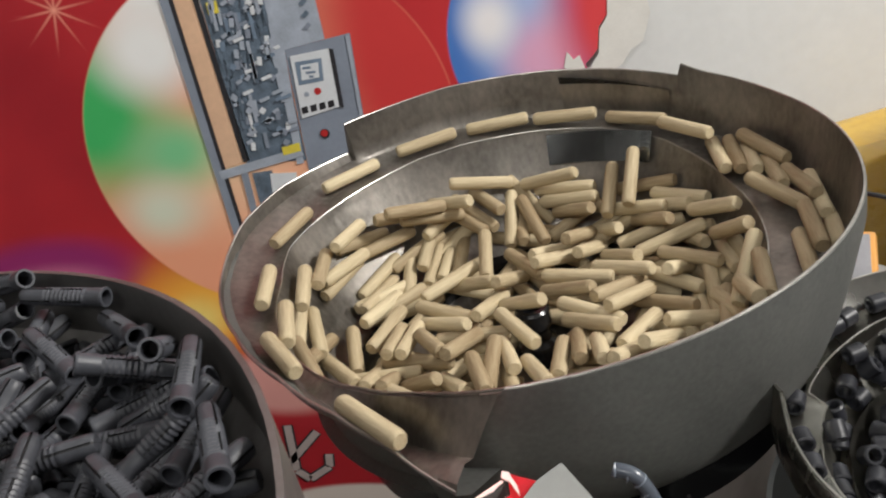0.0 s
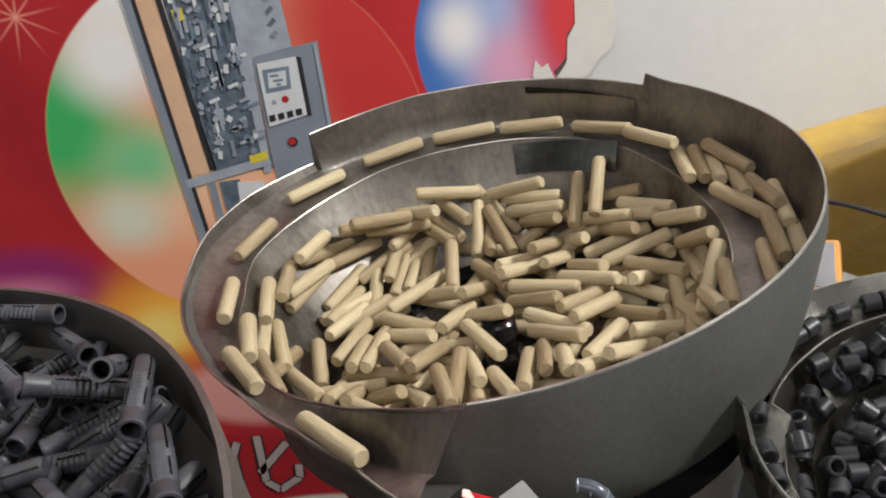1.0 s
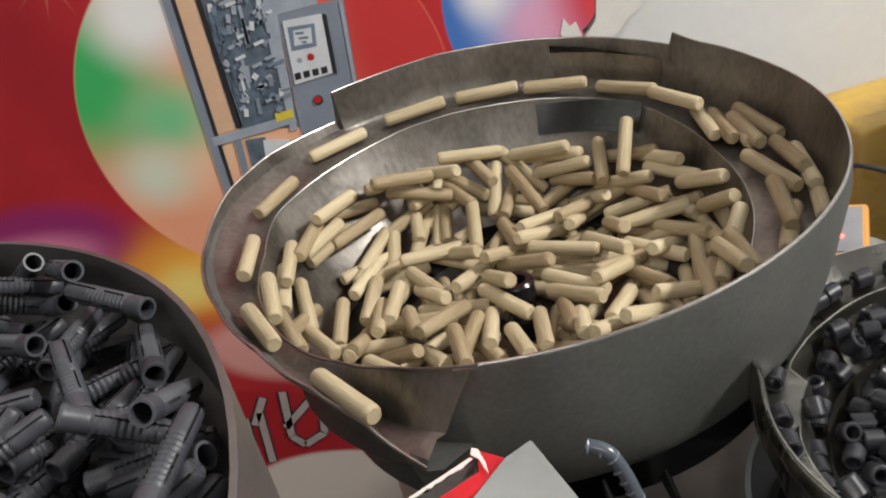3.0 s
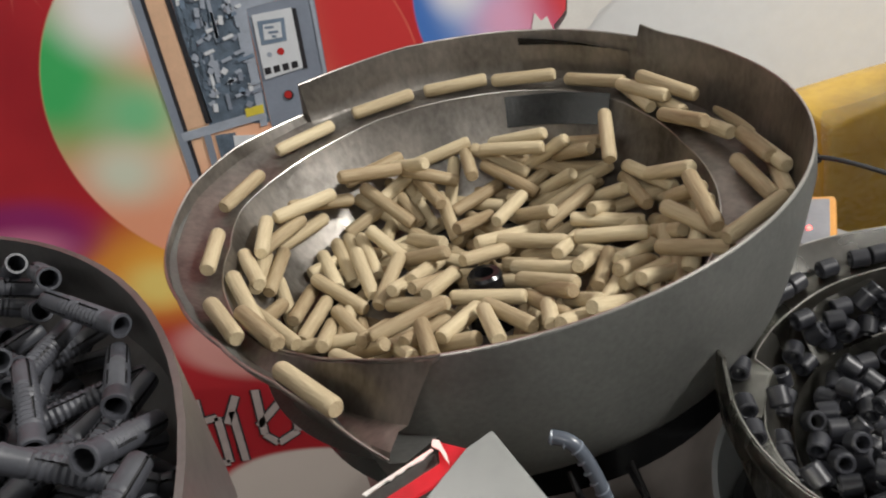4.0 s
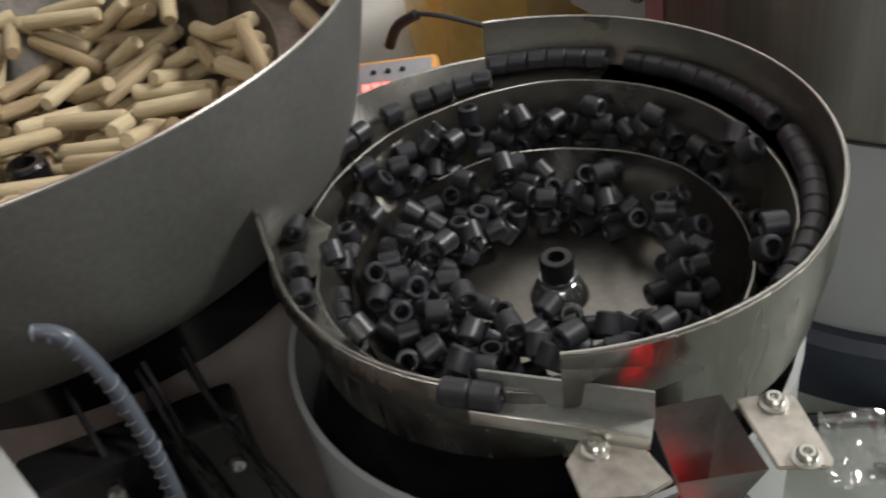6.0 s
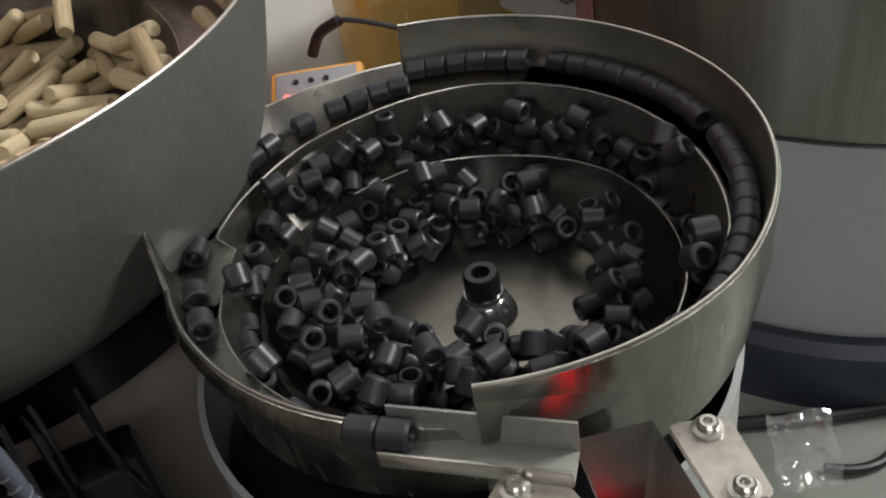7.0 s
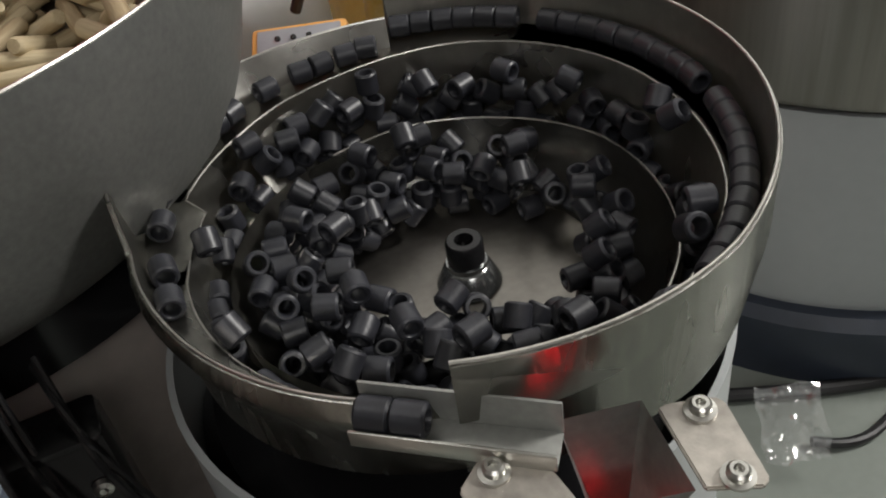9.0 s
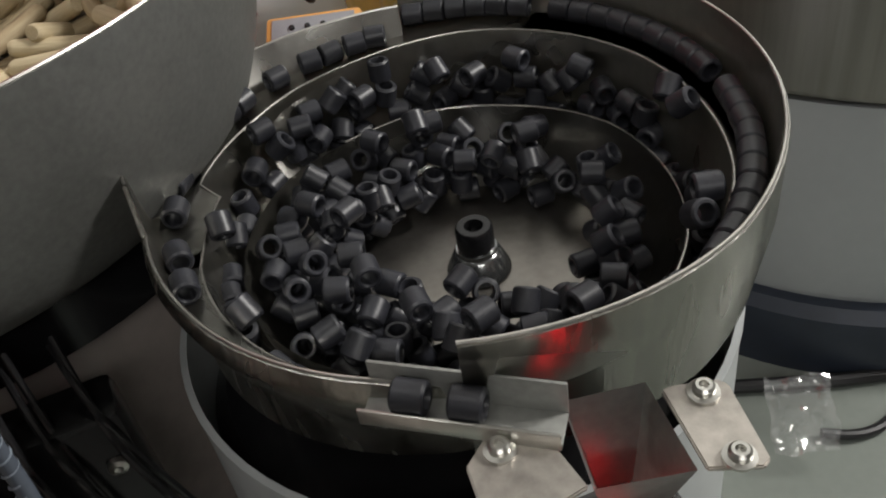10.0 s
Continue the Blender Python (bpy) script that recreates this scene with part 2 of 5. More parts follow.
def feeder_base(at, r, top, mat, label, ring=None):
    f = thing("vibratory_drive", pose(at[0], at[1], TABLE), label, "drive unit", "feeder drives")
    h = Z0 + top - TABLE
    part("housing", lathe([(0, 0.02), (r, 0.02), (r, h - 0.008), (r - 0.006, h), (0, h)], 72, False), mat, f)
    part("foot_flange", lathe([(0, 0), (r * 1.06, 0), (r * 1.06, 0.016), (r * 1.03, 0.02), (0, 0.02)], 72, False), mat, f)
    if ring:
        z0, z1, r0 = ring
        part("rubber_ring", lathe([(r0 - 0.03, z0), (r0 - 0.008, z0), (r0, z0 + 0.006), (r0, z1 - 0.004), (r0 - 0.004, z1), (r0 - 0.03, z1)], 72), BLACK_PAINT, f, "glossy black ring", at=pose(0, 0, Z0 - TABLE))
    return f


def edge_line(points, r):
    """A fine round edge along points, unsmoothed."""
    bm = bmesh.new()
    rings = []
    pts = [Vector(p) for p in points]
    for i, p in enumerate(pts):
        d = (pts[min(i + 1, len(pts) - 1)] - pts[max(i - 1, 0)]).normalized()
        u = d.cross(Vector((0, 0, 1))).normalized()
        v = d.cross(u)
        rings.append([bm.verts.new(p + r * (u * math.cos(k * math.pi / 3) + v * math.sin(k * math.pi / 3))) for k in range(6)])
    for a, b in zip(rings, rings[1:]):
        for k in range(6):
            bm.faces.new((a[k], a[(k + 1) % 6], b[(k + 1) % 6], b[k]))
    return bm


def wall_a(a, ro, zo, z):
    """Radius of the dowel bowl's outer wall; it draws in under the outlet's side."""
    m = float(np.interp(a, [150, 185, 245, 256, 262], [0, 1, 1, 0.3, 0]))
    return float(np.interp(z, [-0.0065, -0.002, 0.006, 0.018, 0.036, zo - 0.012], [0.131 - 0.019 * m, 0.1365 - 0.0235 * m, 0.141 - 0.027 * m, 0.1455 - 0.0285 * m, 0.1505 - 0.0265 * m, ro + 0.0014 - 0.010 * m]))


def bowl_a():
    bowl = thing("feeder_bowl", pose(A[0], A[1], Z0), "dull steel vibratory feeder bowl holding wooden dowels", "feeder bowl", "feeder bowls")
    o = (0, 0)
    angles = steps([r[0] for r in A_ROWS], 3)
    track, inner, rim = [], [], []
    for a in angles:
        ri, zi, rt, zt, ro, zo = table_at(A_ROWS, a)
        k = 3.2 * max(0.0, (a - 246) / 16)
        def held(r, z):
            return r if a > 140 else min(r, wall_a(a, ro, zo, z) - 0.0028)
        z5 = zt + min(0.003, 0.5 * abs(zo - zt))
        z6 = zt + 0.4 * (zo - zt)
        track.append([polar(o, ri, a + k, zi), polar(o, ri + 0.002, a + 0.8 * k, zi + 0.0004), polar(o, (ri + rt) / 2, a + 0.1 * k, zi * 0.55 + zt * 0.45 - 0.0006), polar(o, held(rt - 0.002, zt), a - 0.5 * k, zt),
                      polar(o, held(rt + 0.3 * (ro - rt), z5), a - 0.7 * k, z5), polar(o, held(ro - 0.0006, z6), a - 0.95 * k, z6), polar(o, ro, a - k, zo)])
    part("spiral_track", sheet(track, 0.0012), STEEL_DULL, bowl, "worn steel spiral track with a wall")
    for a in angles:
        ri, zi, rt, zt, ro, zo = table_at(A_ROWS, a)
        k = max(0.0, (a - 221) / 41)
        inner.append([polar(o, ri - 0.0004, a, zi), polar(o, ri - 0.002 - 0.012 * k, a, zi - 0.006 - 0.02 * k), polar(o, min(0.119, ri - 0.003 - 0.013 * k), a, min(0.026, zi - 0.008)), polar(o, 0.111, a, 0.009), polar(o, 0.098, a, -0.009), polar(o, 0.06, a, -0.019), polar(o, 0.012, a, -0.022)])
    for a0, a1 in ((-95, 43.4), (44.1, 124.4), (125.1, 262)):
        pts = []
        for a in steps([a0, a1], 3):
            ri, zi, rt, zt, ro, zo = table_at(A_ROWS, a)
            pts.append(polar(o, ro + 0.0008, a - 3.2 * max(0.0, (a - 246) / 16), zo))
        part("rim_edge", edge_line(pts, 0.0006), STEEL_EDGE, bowl, "bright worn rim edge")
    pts = []
    for a in steps([-60, 262], 3):
        ri, zi, rt, zt, ro, zo = table_at(A_ROWS, a)
        pts.append(polar(o, ri, a + 3.2 * max(0.0, (a - 246) / 16), zi + 0.0004))
    part("track_edge", edge_line(pts, 0.0005), STEEL_EDGE, bowl, "bright worn edge of the track")
    part("inner_cone", sheet(inner, 0.001), STEEL_DULL, bowl, "grey-brown steel cone below the track")
    out = []
    for a in angles:
        ri, zi, rt, zt, ro, zo = table_at(A_ROWS, a)
        k = min(1.0, max(0.0, (a - 232) / 30))
        j = 3.2 * max(0.0, (a - 246) / 16)
        out.append([polar(o, ro + 0.0002, a - j, zo), polar(o, ro + 0.0016, a - j, zo - 0.0004), polar(o, wall_a(a, ro, zo, zo - 0.012) - 0.006 * k, a - 0.7 * j, zo - 0.012 + 0.006 * k)]
                   + [polar(o, wall_a(a, ro, zo, z), a, z) for z in (0.036, 0.027, 0.018, 0.006, -0.002, -0.0065)] + [polar(o, 0.118, a, -0.008)])
    # the round wall runs on beneath the outlet to meet itself
    under = []
    for a in steps([251, 265.1], 2):
        top = float(np.interp(a, [236, 250, 258, 261.5, 265.1], [0.036, 0.040, 0.052, 0.066, 0.0712]))
        under.append([polar(o, 0.1538, a, top), polar(o, 0.1552, a, top - 0.0004), polar(o, 0.1545, a, 0.6 * top + 0.014), polar(o, 0.1502, a, 0.033), polar(o, 0.1455, a, 0.018), polar(o, 0.141, a, 0.006), polar(o, 0.1365, a, -0.002), polar(o, 0.131, a, -0.0065), polar(o, 0.118, a, -0.008)])
    part("lower_wall", sheet(under, 0.001), STEEL_BLASTED, bowl, "dull steel wall under the outlet")
    part("outer_wall", sheet(out, 0.001), STEEL_BLASTED, bowl, "dull grey steel outer wall with scratches")
    # dark inset plate below the back of the track
    win = [[polar(o, 0.1285 - 0.0025 * k - (0.0012), a, 0.051 - 0.0055 * k) for k in range(4)] for a in steps([46, 76], 3)]
    part("inset_plate", sheet(win, 0.001), STEEL_DARK, bowl, "dark glossy inset plate")
    # lapped patch inside the back wall
    lap = [[polar(o, 0.1495, a, table_at(A_ROWS, a)[3] + 0.003), polar(o, 0.1495, a, table_at(A_ROWS, a)[5] - 0.008)] for a in steps([46, 72], 3)]
    part("lapped_patch", sheet(lap, 0.001), STEEL_DULL, bowl, "spot-welded steel patch")
    # black strip laid on the wall for the shade inside a tapering gap
    slit = [[polar(o, 0.1485, a, table_at(A_ROWS, a)[5] - 0.0075), polar(o, 0.1485, a, table_at(A_ROWS, a)[5] - 0.0075 + 0.0045 * (a - 50) / 22)] for a in steps([50.5, 72], 3)]
    part("gap_shade", sheet(slit, 0.0006), BLACK_PAINT, bowl, "black strip standing for the shade in a tapering gap")
    post = merge(lathe([(0, -0.0225), (0.013, -0.0225), (0.0105, -0.012), (0.0075, -0.01), (0.0075, -0.004), (0.009, -0.002), (0.009, 0.0065), (0.0078, 0.008), (0.005, 0.008), (0.005, 0.002), (0, 0.002)], 24, False))
    part("centre_bolt", post, BLACK_PAINT, bowl, "black hex socket bolt")
    return bowl


feeder_base((A[0] + 0.012, A[1]), 0.1, -0.026, BASE_PAINT, "steel drum base with black ring under the dowel bowl", (-0.042, -0.009, 0.1145))
bowl_a()

# ================= bowl of tubes =================
B = (0.1593, -0.1415)
# angle, floor edge r, inner rim r, z, ledge z, mid rim r, z, top ledge z, outer rim r, z
B_ROWS = [
    (-107, 0.058, 0.070, -0.014, -0.024, 0.0845, 0.0105, 0.0100, 0.0957, 0.034),
    (-85, 0.062, 0.0735, -0.013, -0.023, 0.0860, 0.0110, 0.0105, 0.0976, 0.032),
    (-65, 0.064, 0.0755, -0.012, -0.023, 0.0875, 0.0110, 0.0105, 0.0990, 0.030),
    (-40, 0.066, 0.0768, -0.010, -0.022, 0.0880, 0.0120, 0.0115, 0.0990, 0.030),
    (-10, 0.064, 0.0745, -0.010, -0.021, 0.0850, 0.0120, 0.0115, 0.0995, 0.030),
    (10, 0.062, 0.0730, -0.010, -0.021, 0.0842, 0.0120, 0.0115, 0.0995, 0.030),
    (26, 0.058, 0.0690, -0.010, -0.021, 0.0827, 0.0120, 0.0115, 0.0992, 0.030),
    (41, 0.055, 0.0650, -0.010, -0.021, 0.0803, 0.0120, 0.0115, 0.0987, 0.030),
    (56, 0.052, 0.0625, -0.010, -0.020, 0.0789, 0.0115, 0.0110, 0.0985, 0.030),
    (71.5, 0.050, 0.0590, -0.009, -0.020, 0.0768, 0.0100, 0.0095, 0.0990, 0.030),
    (72, 0.050, 0.0590, -0.009, -0.020, 0.0768, 0.0100, 0.0095, 0.0935, 0.017),
    (87, 0.047, 0.0560, -0.009, -0.019, 0.0760, 0.0080, 0.0072, 0.0945, 0.0165),
    (104, 0.046, 0.0548, -0.009, -0.018, 0.0765, 0.0060, 0.0052, 0.0965, 0.016),
    (120, 0.047, 0.0560, -0.009, -0.017, 0.0744, 0.0050, 0.0040, 0.0965, 0.018),
    (142, 0.048, 0.0565, -0.009, -0.016, 0.0736, 0.0040, 0.0030, 0.0900, 0.022),
    (147, 0.048, 0.0570, -0.009, -0.016, 0.0736, 0.0040, 0.0030, 0.0885, 0.024),
    (150, 0.048, 0.0572, -0.009, -0.016, 0.0660, 0.0015, 0.0020, 0.0875, 0.025),
    (160, 0.049, 0.0583, -0.009, -0.016, 0.0668, 0.0010, 0.0015, 0.0850, 0.026),
    (172, 0.050, 0.0592, -0.009, -0.016, 0.0686, 0.0010, 0.0010, 0.0810, 0.030),
    (177, 0.051, 0.0605, -0.009, -0.016, 0.0700, 0.0010, 0.0010, 0.0805, 0.017),
    (200, 0.054, 0.0640, -0.010, -0.017, 0.0724, 0.0010, 0.0020, 0.0822, 0.016),
    (219, 0.055, 0.0648, -0.010, -0.018, 0.0745, 0.0010, 0.0030, 0.0845, 0.016),
    (240, 0.057, 0.0660, -0.011, -0.019, 0.0775, 0.0020, 0.0030, 0.0872, 0.016),
    (253, 0.058, 0.0680, -0.012, -0.020, 0.0810, 0.0030, 0.0030, 0.0902, 0.016),
]
B_FLOOR = -0.036


def bowl_b():
    bowl = thing("feeder_bowl", pose(B[0], B[1], Z0), "shiny steel vibratory feeder bowl holding black tubes", "feeder bowl", "feeder bowls")
    o = (0, 0)
    angles = steps([r[0] for r in B_ROWS], 3)
    floor = lathe([(0.0, B_FLOOR), (0.064, B_FLOOR), (0.064, B_FLOOR - 0.003), (0.0, B_FLOOR - 0.003)], 64, False)
    part("bowl_floor", floor, STEEL_FLOOR, bowl, "bare worn steel bowl floor")
    g1, g2, g3, g4 = [], [], [], []
    for a in angles:
        rf, ri, zi, zl, rm, zm, zt, ro, zo = table_at(B_ROWS, a)
        g1.append([polar(o, rf - 0.004, a, B_FLOOR + 0.0005), polar(o, rf, a, B_FLOOR + 0.003), polar(o, ri - 0.0005, a, zi - 0.006), polar(o, ri, a, zi)])
        g2.append([polar(o, ri + 0.0016, a, zi - 0.003), polar(o, ri + 0.002, a, zl), polar(o, rm - 0.0048, a, zl - 0.001), polar(o, rm - 0.0034, a, zl + 0.004), polar(o, rm, a, zm)])
        f = float(np.interp(a, [71.9, 72, 120, 150], [0.001, 0.006, 0.006, 0.0]))
        g3.append([polar(o, rm + 0.0002, a, zm), polar(o, rm + 0.0022, a, zt), polar(o, ro - 0.002 - f, a, zt), polar(o, ro - 0.0004 - 0.75 * f, a, zt + 0.003), polar(o, ro, a, zo)])
        k = float(np.interp(a, [172, 177.1, 240, 253], [0, 1, 1, 0.5]))
        q = 0.0075 * float(np.interp(a, [-107, -70], [1, 0]))
        g4.append([polar(o, ro + 0.0002, a, zo), polar(o, ro + 0.0016, a, zo - 0.0005), polar(o, ro + 0.0015 + 0.0014 * k - 0.6 * q, a, zo - 0.014 + 0.009 * k), polar(o, ro + 0.0014 - 0.0006 * k - q, a, zo - 0.02 + 0.008 * k), polar(o, min(ro, 0.097) - 0.006 * k - q, a, -0.012), polar(o, 0.077, a, -0.027), polar(o, 0.066, a, -0.041)])
    for name, c, r in (("rim_edge", 7, 0.0005), ("middle_edge", 4, 0.0004), ("inner_edge", 1, 0.0004)):
        for a0, a1 in ((-107, 71.4), (72.1, 172), (177.1, 253)) if c == 7 else ((-107, 225),) if c == 4 else ((-107, 100),):
            pts = []
            for a in steps([a0, a1], 3):
                row = table_at(B_ROWS, a)
                rr, zz = (row[7] + 0.0007, row[8]) if c == 7 else (row[c] + 0.0006, row[c + 1])
                pts.append(polar(o, rr, a, zz))
            part(name, edge_line(pts, r), STEEL_EDGE, bowl, "bright thin sheet edge")
    part("inner_rim", sheet(g1, 0.0012), STEEL_BRIGHT, bowl, "bright edge of the lowest spiral")
    part("spiral_track", sheet(g2, 0.0012), STEEL_BRIGHT, bowl, "shiny steel spiral track")
    part("top_track", sheet(g3, 0.0012), STEEL_BRIGHT, bowl, "shiny upper track with rolled rim")
    part("outer_wall", sheet(g4, 0.0012), STEEL_WELDED, bowl, "shiny steel outer wall with weld streaks")
    # the wall above the middle ledge ends in a free tongue
    tongue = []
    for a in steps([90, 121], 2.5):
        k = (a - 90) / 31
        base, r0, r1 = table_at(B_ROWS, a)[3], 0.0738 - 0.0035 * k, 0.072 - 0.0125 * k
        top = 0.0065 - 0.0035 * k - (0.006 * max(0.0, k - 0.8) / 0.2)
        tongue.append([polar(o, r0, a, top), polar(o, 0.7 * r0 + 0.3 * r1, a + 1.2 * k, 0.7 * top + 0.3 * base), polar(o, 0.3 * r0 + 0.7 * r1, a + 1.2 * k, 0.3 * top + 0.7 * base), polar(o, r1, a, base)])
    part("wall_tongue", sheet(tongue, 0.001), STEEL_BRIGHT, bowl, "free curved end of the inner wall")
    cone = lathe([(0, B_FLOOR), (0.0108, B_FLOOR + 0.0006), (0.0078, B_FLOOR + 0.0075), (0.0068, B_FLOOR + 0.0082), (0.0068, B_FLOOR + 0.0098), (0, B_FLOOR + 0.0098)], 32, False)
    part("centre_cone", cone, STEEL_DARK, bowl, "polished steel centre cone", at=pose(0.0125, -0.002, 0))
    nut = lathe([(0, 0.0), (0.0062, 0.0), (0.0062, 0.0075), (0.0055, 0.0085), (0.0032, 0.0085), (0.0032, 0.004), (0, 0.004)], 20, False)
    part("centre_bolt", nut, BLACK_PAINT, bowl, "black hex socket bolt", at=pose(0.0125, -0.002, B_FLOOR + 0.0098))
    return bowl


feeder_base(B, 0.086, -0.06, BLACK_PAINT, "black drum base under the tube bowl")
bowl_b()
shell = thing("base_cover", pose(B[0] + 0.005, B[1] + 0.004, TABLE), "white open sheet cover round the black base", "cover")
part("cover_sheet", lathe([(0.0925, 0), (0.094, 0), (0.094, 0.285), (0.0925, 0.285)], 72), WHITE_PAINT, shell)
part("rolled_rim", lathe([(0.0921, 0.285), (0.0944, 0.285), (0.0944, 0.2875), (0.0921, 0.2875)], 72), WHITE_PAINT, shell, "thin white rolled edge")

# ================= bowl of plugs =================
C = (-0.27, -0.288)
CZ = 1.205
CR = 0.213


def bowl_c():
    bowl = thing("feeder_bowl", pose(C[0], C[1], CZ), "dark steel vibratory feeder bowl full of grey plugs", "feeder bowl", "feeder bowls")
    prof = [(0, -0.0385), (0.19, -0.0365), (0.204, -0.031), (CR - 0.001, -0.024), (CR, 0), (CR + 0.0018, 0), (CR + 0.0018, -0.045), (0.19, -0.088), (0.15, -0.1), (0, -0.1)]
    part("bowl_wall", lathe(prof, 96, False), STEEL_GREY, bowl, "dull steel wall with inner ledge")
    return bowl


bowl_c()
fb = thing("vibratory_drive", pose(C[0], C[1], TABLE), "steel drum base under the plug bowl", "drive unit", "feeder drives")
part("housing", lathe([(0, 0.024), (0.16, 0.024), (0.16, CZ - 0.1 - TABLE), (0, CZ - 0.1 - TABLE)], 64, False), BASE_PAINT, fb)
part("foot_flange", lathe([(0, 0), (0.17, 0), (0.17, 0.02), (0.166, 0.024), (0, 0.024)], 64, False), BASE_PAINT, fb)


# ================= settled piles =================
class Heap:
    """A height field on which rods come to rest, one after another."""

    def __init__(self, surface, half, cell):
        self.n, self.cell, self.half = int(2 * half / cell), cell, half
        xs = (np.arange(self.n) + 0.5) * cell - half
        self.X, self.Y = np.meshgrid(xs, xs, indexing="ij")
        self.h = surface(np.hypot(self.X, self.Y), np.degrees(np.arctan2(self.Y, self.X)))

    def at(self, x, y):
        i = np.clip(((np.asarray(x) + self.half) / self.cell).astype(int), 0, self.n - 1)
        j = np.clip(((np.asarray(y) + self.half) / self.cell).astype(int), 0, self.n - 1)
        return self.h[i, j]

    def lowest(self, spots, length, r):
        """The spot (x, y, yaw) of several where a rod would lie deepest."""
        s = np.linspace(-0.5, 0.5, 7) * length
        return min(spots, key=lambda q: float(np.max(self.at(q[0] + s * math.cos(q[2]), q[1] + s * math.sin(q[2])))) + 0.4 * float(np.mean(self.at(q[0] + s * math.cos(q[2]), q[1] + s * math.sin(q[2])))))

    def rest(self, x, y, yaw, length, r, most=40):
        """Lays a rod down and returns its middle, and its tilt in degrees."""
        s = np.linspace(-0.5, 0.5, 9) * length
        c, d = math.cos(yaw), math.sin(yaw)
        h = np.max([self.at(x + s * c - k * d, y + s * d + k * c) for k in (-0.6 * r, 0, 0.6 * r)], axis=0)
        best = None
        for tilt in np.linspace(-most, most, 21):
            line = s * math.tan(radians(tilt))
            z = np.max(h - line)
            cost = z + 0.00004 * abs(tilt)
            if best is None or cost < best[0]:
                best = (cost, z, tilt)
        z, tilt = best[1] + r, best[2]
        sl = math.tan(radians(tilt))
        u = (self.X - x) * c + (self.Y - y) * d
        w = -(self.X - x) * d + (self.Y - y) * c
        reach = length / 2 * math.cos(radians(tilt))
        m = (np.abs(u) < reach) & (np.abs(w) < r)
        top = z + u * sl + np.sqrt(np.maximum(r * r - w * w, 0)) * 0.85
        self.h[m] = np.maximum(self.h[m], top[m])
        return z, tilt


def lying(x, y, z, yaw_deg, tilt, spin=0.0):
    """The pose of a thing whose axis is its z, laid along yaw and tilted up."""
    return Matrix.Translation((x, y, z)) @ pose(0, 0, 0, 0, 0, yaw_deg) @ pose(0, 0, 0, 0, 90 - tilt, 0) @ pose(0, 0, 0, 0, 0, spin)


# ---- wooden dowels ----
DR, DL = 0.0039, 0.0385


def dowel_mesh():
    n = 24
    prof = [(0, -DL / 2), (DR - 0.0009, -DL / 2), (DR - 0.0001, -DL / 2 + 0.0014), (DR, -DL / 2 + 0.002), (DR, DL / 2 - 0.002), (DR - 0.0001, DL / 2 - 0.0014), (DR - 0.0009, DL / 2), (0, DL / 2)]
    bm = lathe(prof, n, False)
    for v in bm.verts:  # fluted sides
        r = math.hypot(v.co.x, v.co.y)
        if r > DR - 0.0005 and round(math.atan2(v.co.y, v.co.x) / (2 * math.pi / n)) % 2:
            v.co.x *= 0.965
            v.co.y *= 0.965
    return mesh_from("wooden_dowel", bm, WOOD, 50)


DOWEL = dowel_mesh()
MOVES = []


def a_surface(r, th):
    th = np.where(th < -98, th + 360, th)
    xs = [q[0] for q in A_ROWS]
    ri = np.interp(th, xs, [q[1] for q in A_ROWS])
    zi = np.interp(th, xs, [q[2] for q in A_ROWS])
    z = np.interp(r, [0.0, 0.06, 0.098, 0.111, 0.119], [-0.021, -0.018, -0.008, 0.010, 0.027])
    z = np.where(r < np.minimum(0.119, ri - 0.004), np.minimum(z, zi), zi)
    return z


def dowel(m, label="pale beech dowel with fluted sides and rounded ends"):
    ob = tagged(new("wooden_dowel", DOWEL), label, "dowel", "wooden dowels in the steel bowl")
    ob.matrix_basis = m
    return ob


# dowels on the track: angle, r, height, heading
TRACK = [
    (244.6, 0.1489, 0.0560, -52), (212.4, 0.1281, 0.0520, -62), (181, 0.1255, 0.0530, -87), (154, 0.133, 0.0560, -113), (129.5, 0.1385, 0.0600, -144),
    (107.5, 0.1375, 0.0615, -162), (88.5, 0.1375, 0.0605, 176), (71, 0.1365, 0.0585, 160), (52.5, 0.1365, 0.0545, 138), (37, 0.130, 0.0540, 119),
]
for a, r, lift, yaw in TRACK:
    dowel(lying(A[0] + r * math.cos(radians(a)), A[1] + r * math.sin(radians(a)), Z0 + lift, yaw, 0, a * 7))


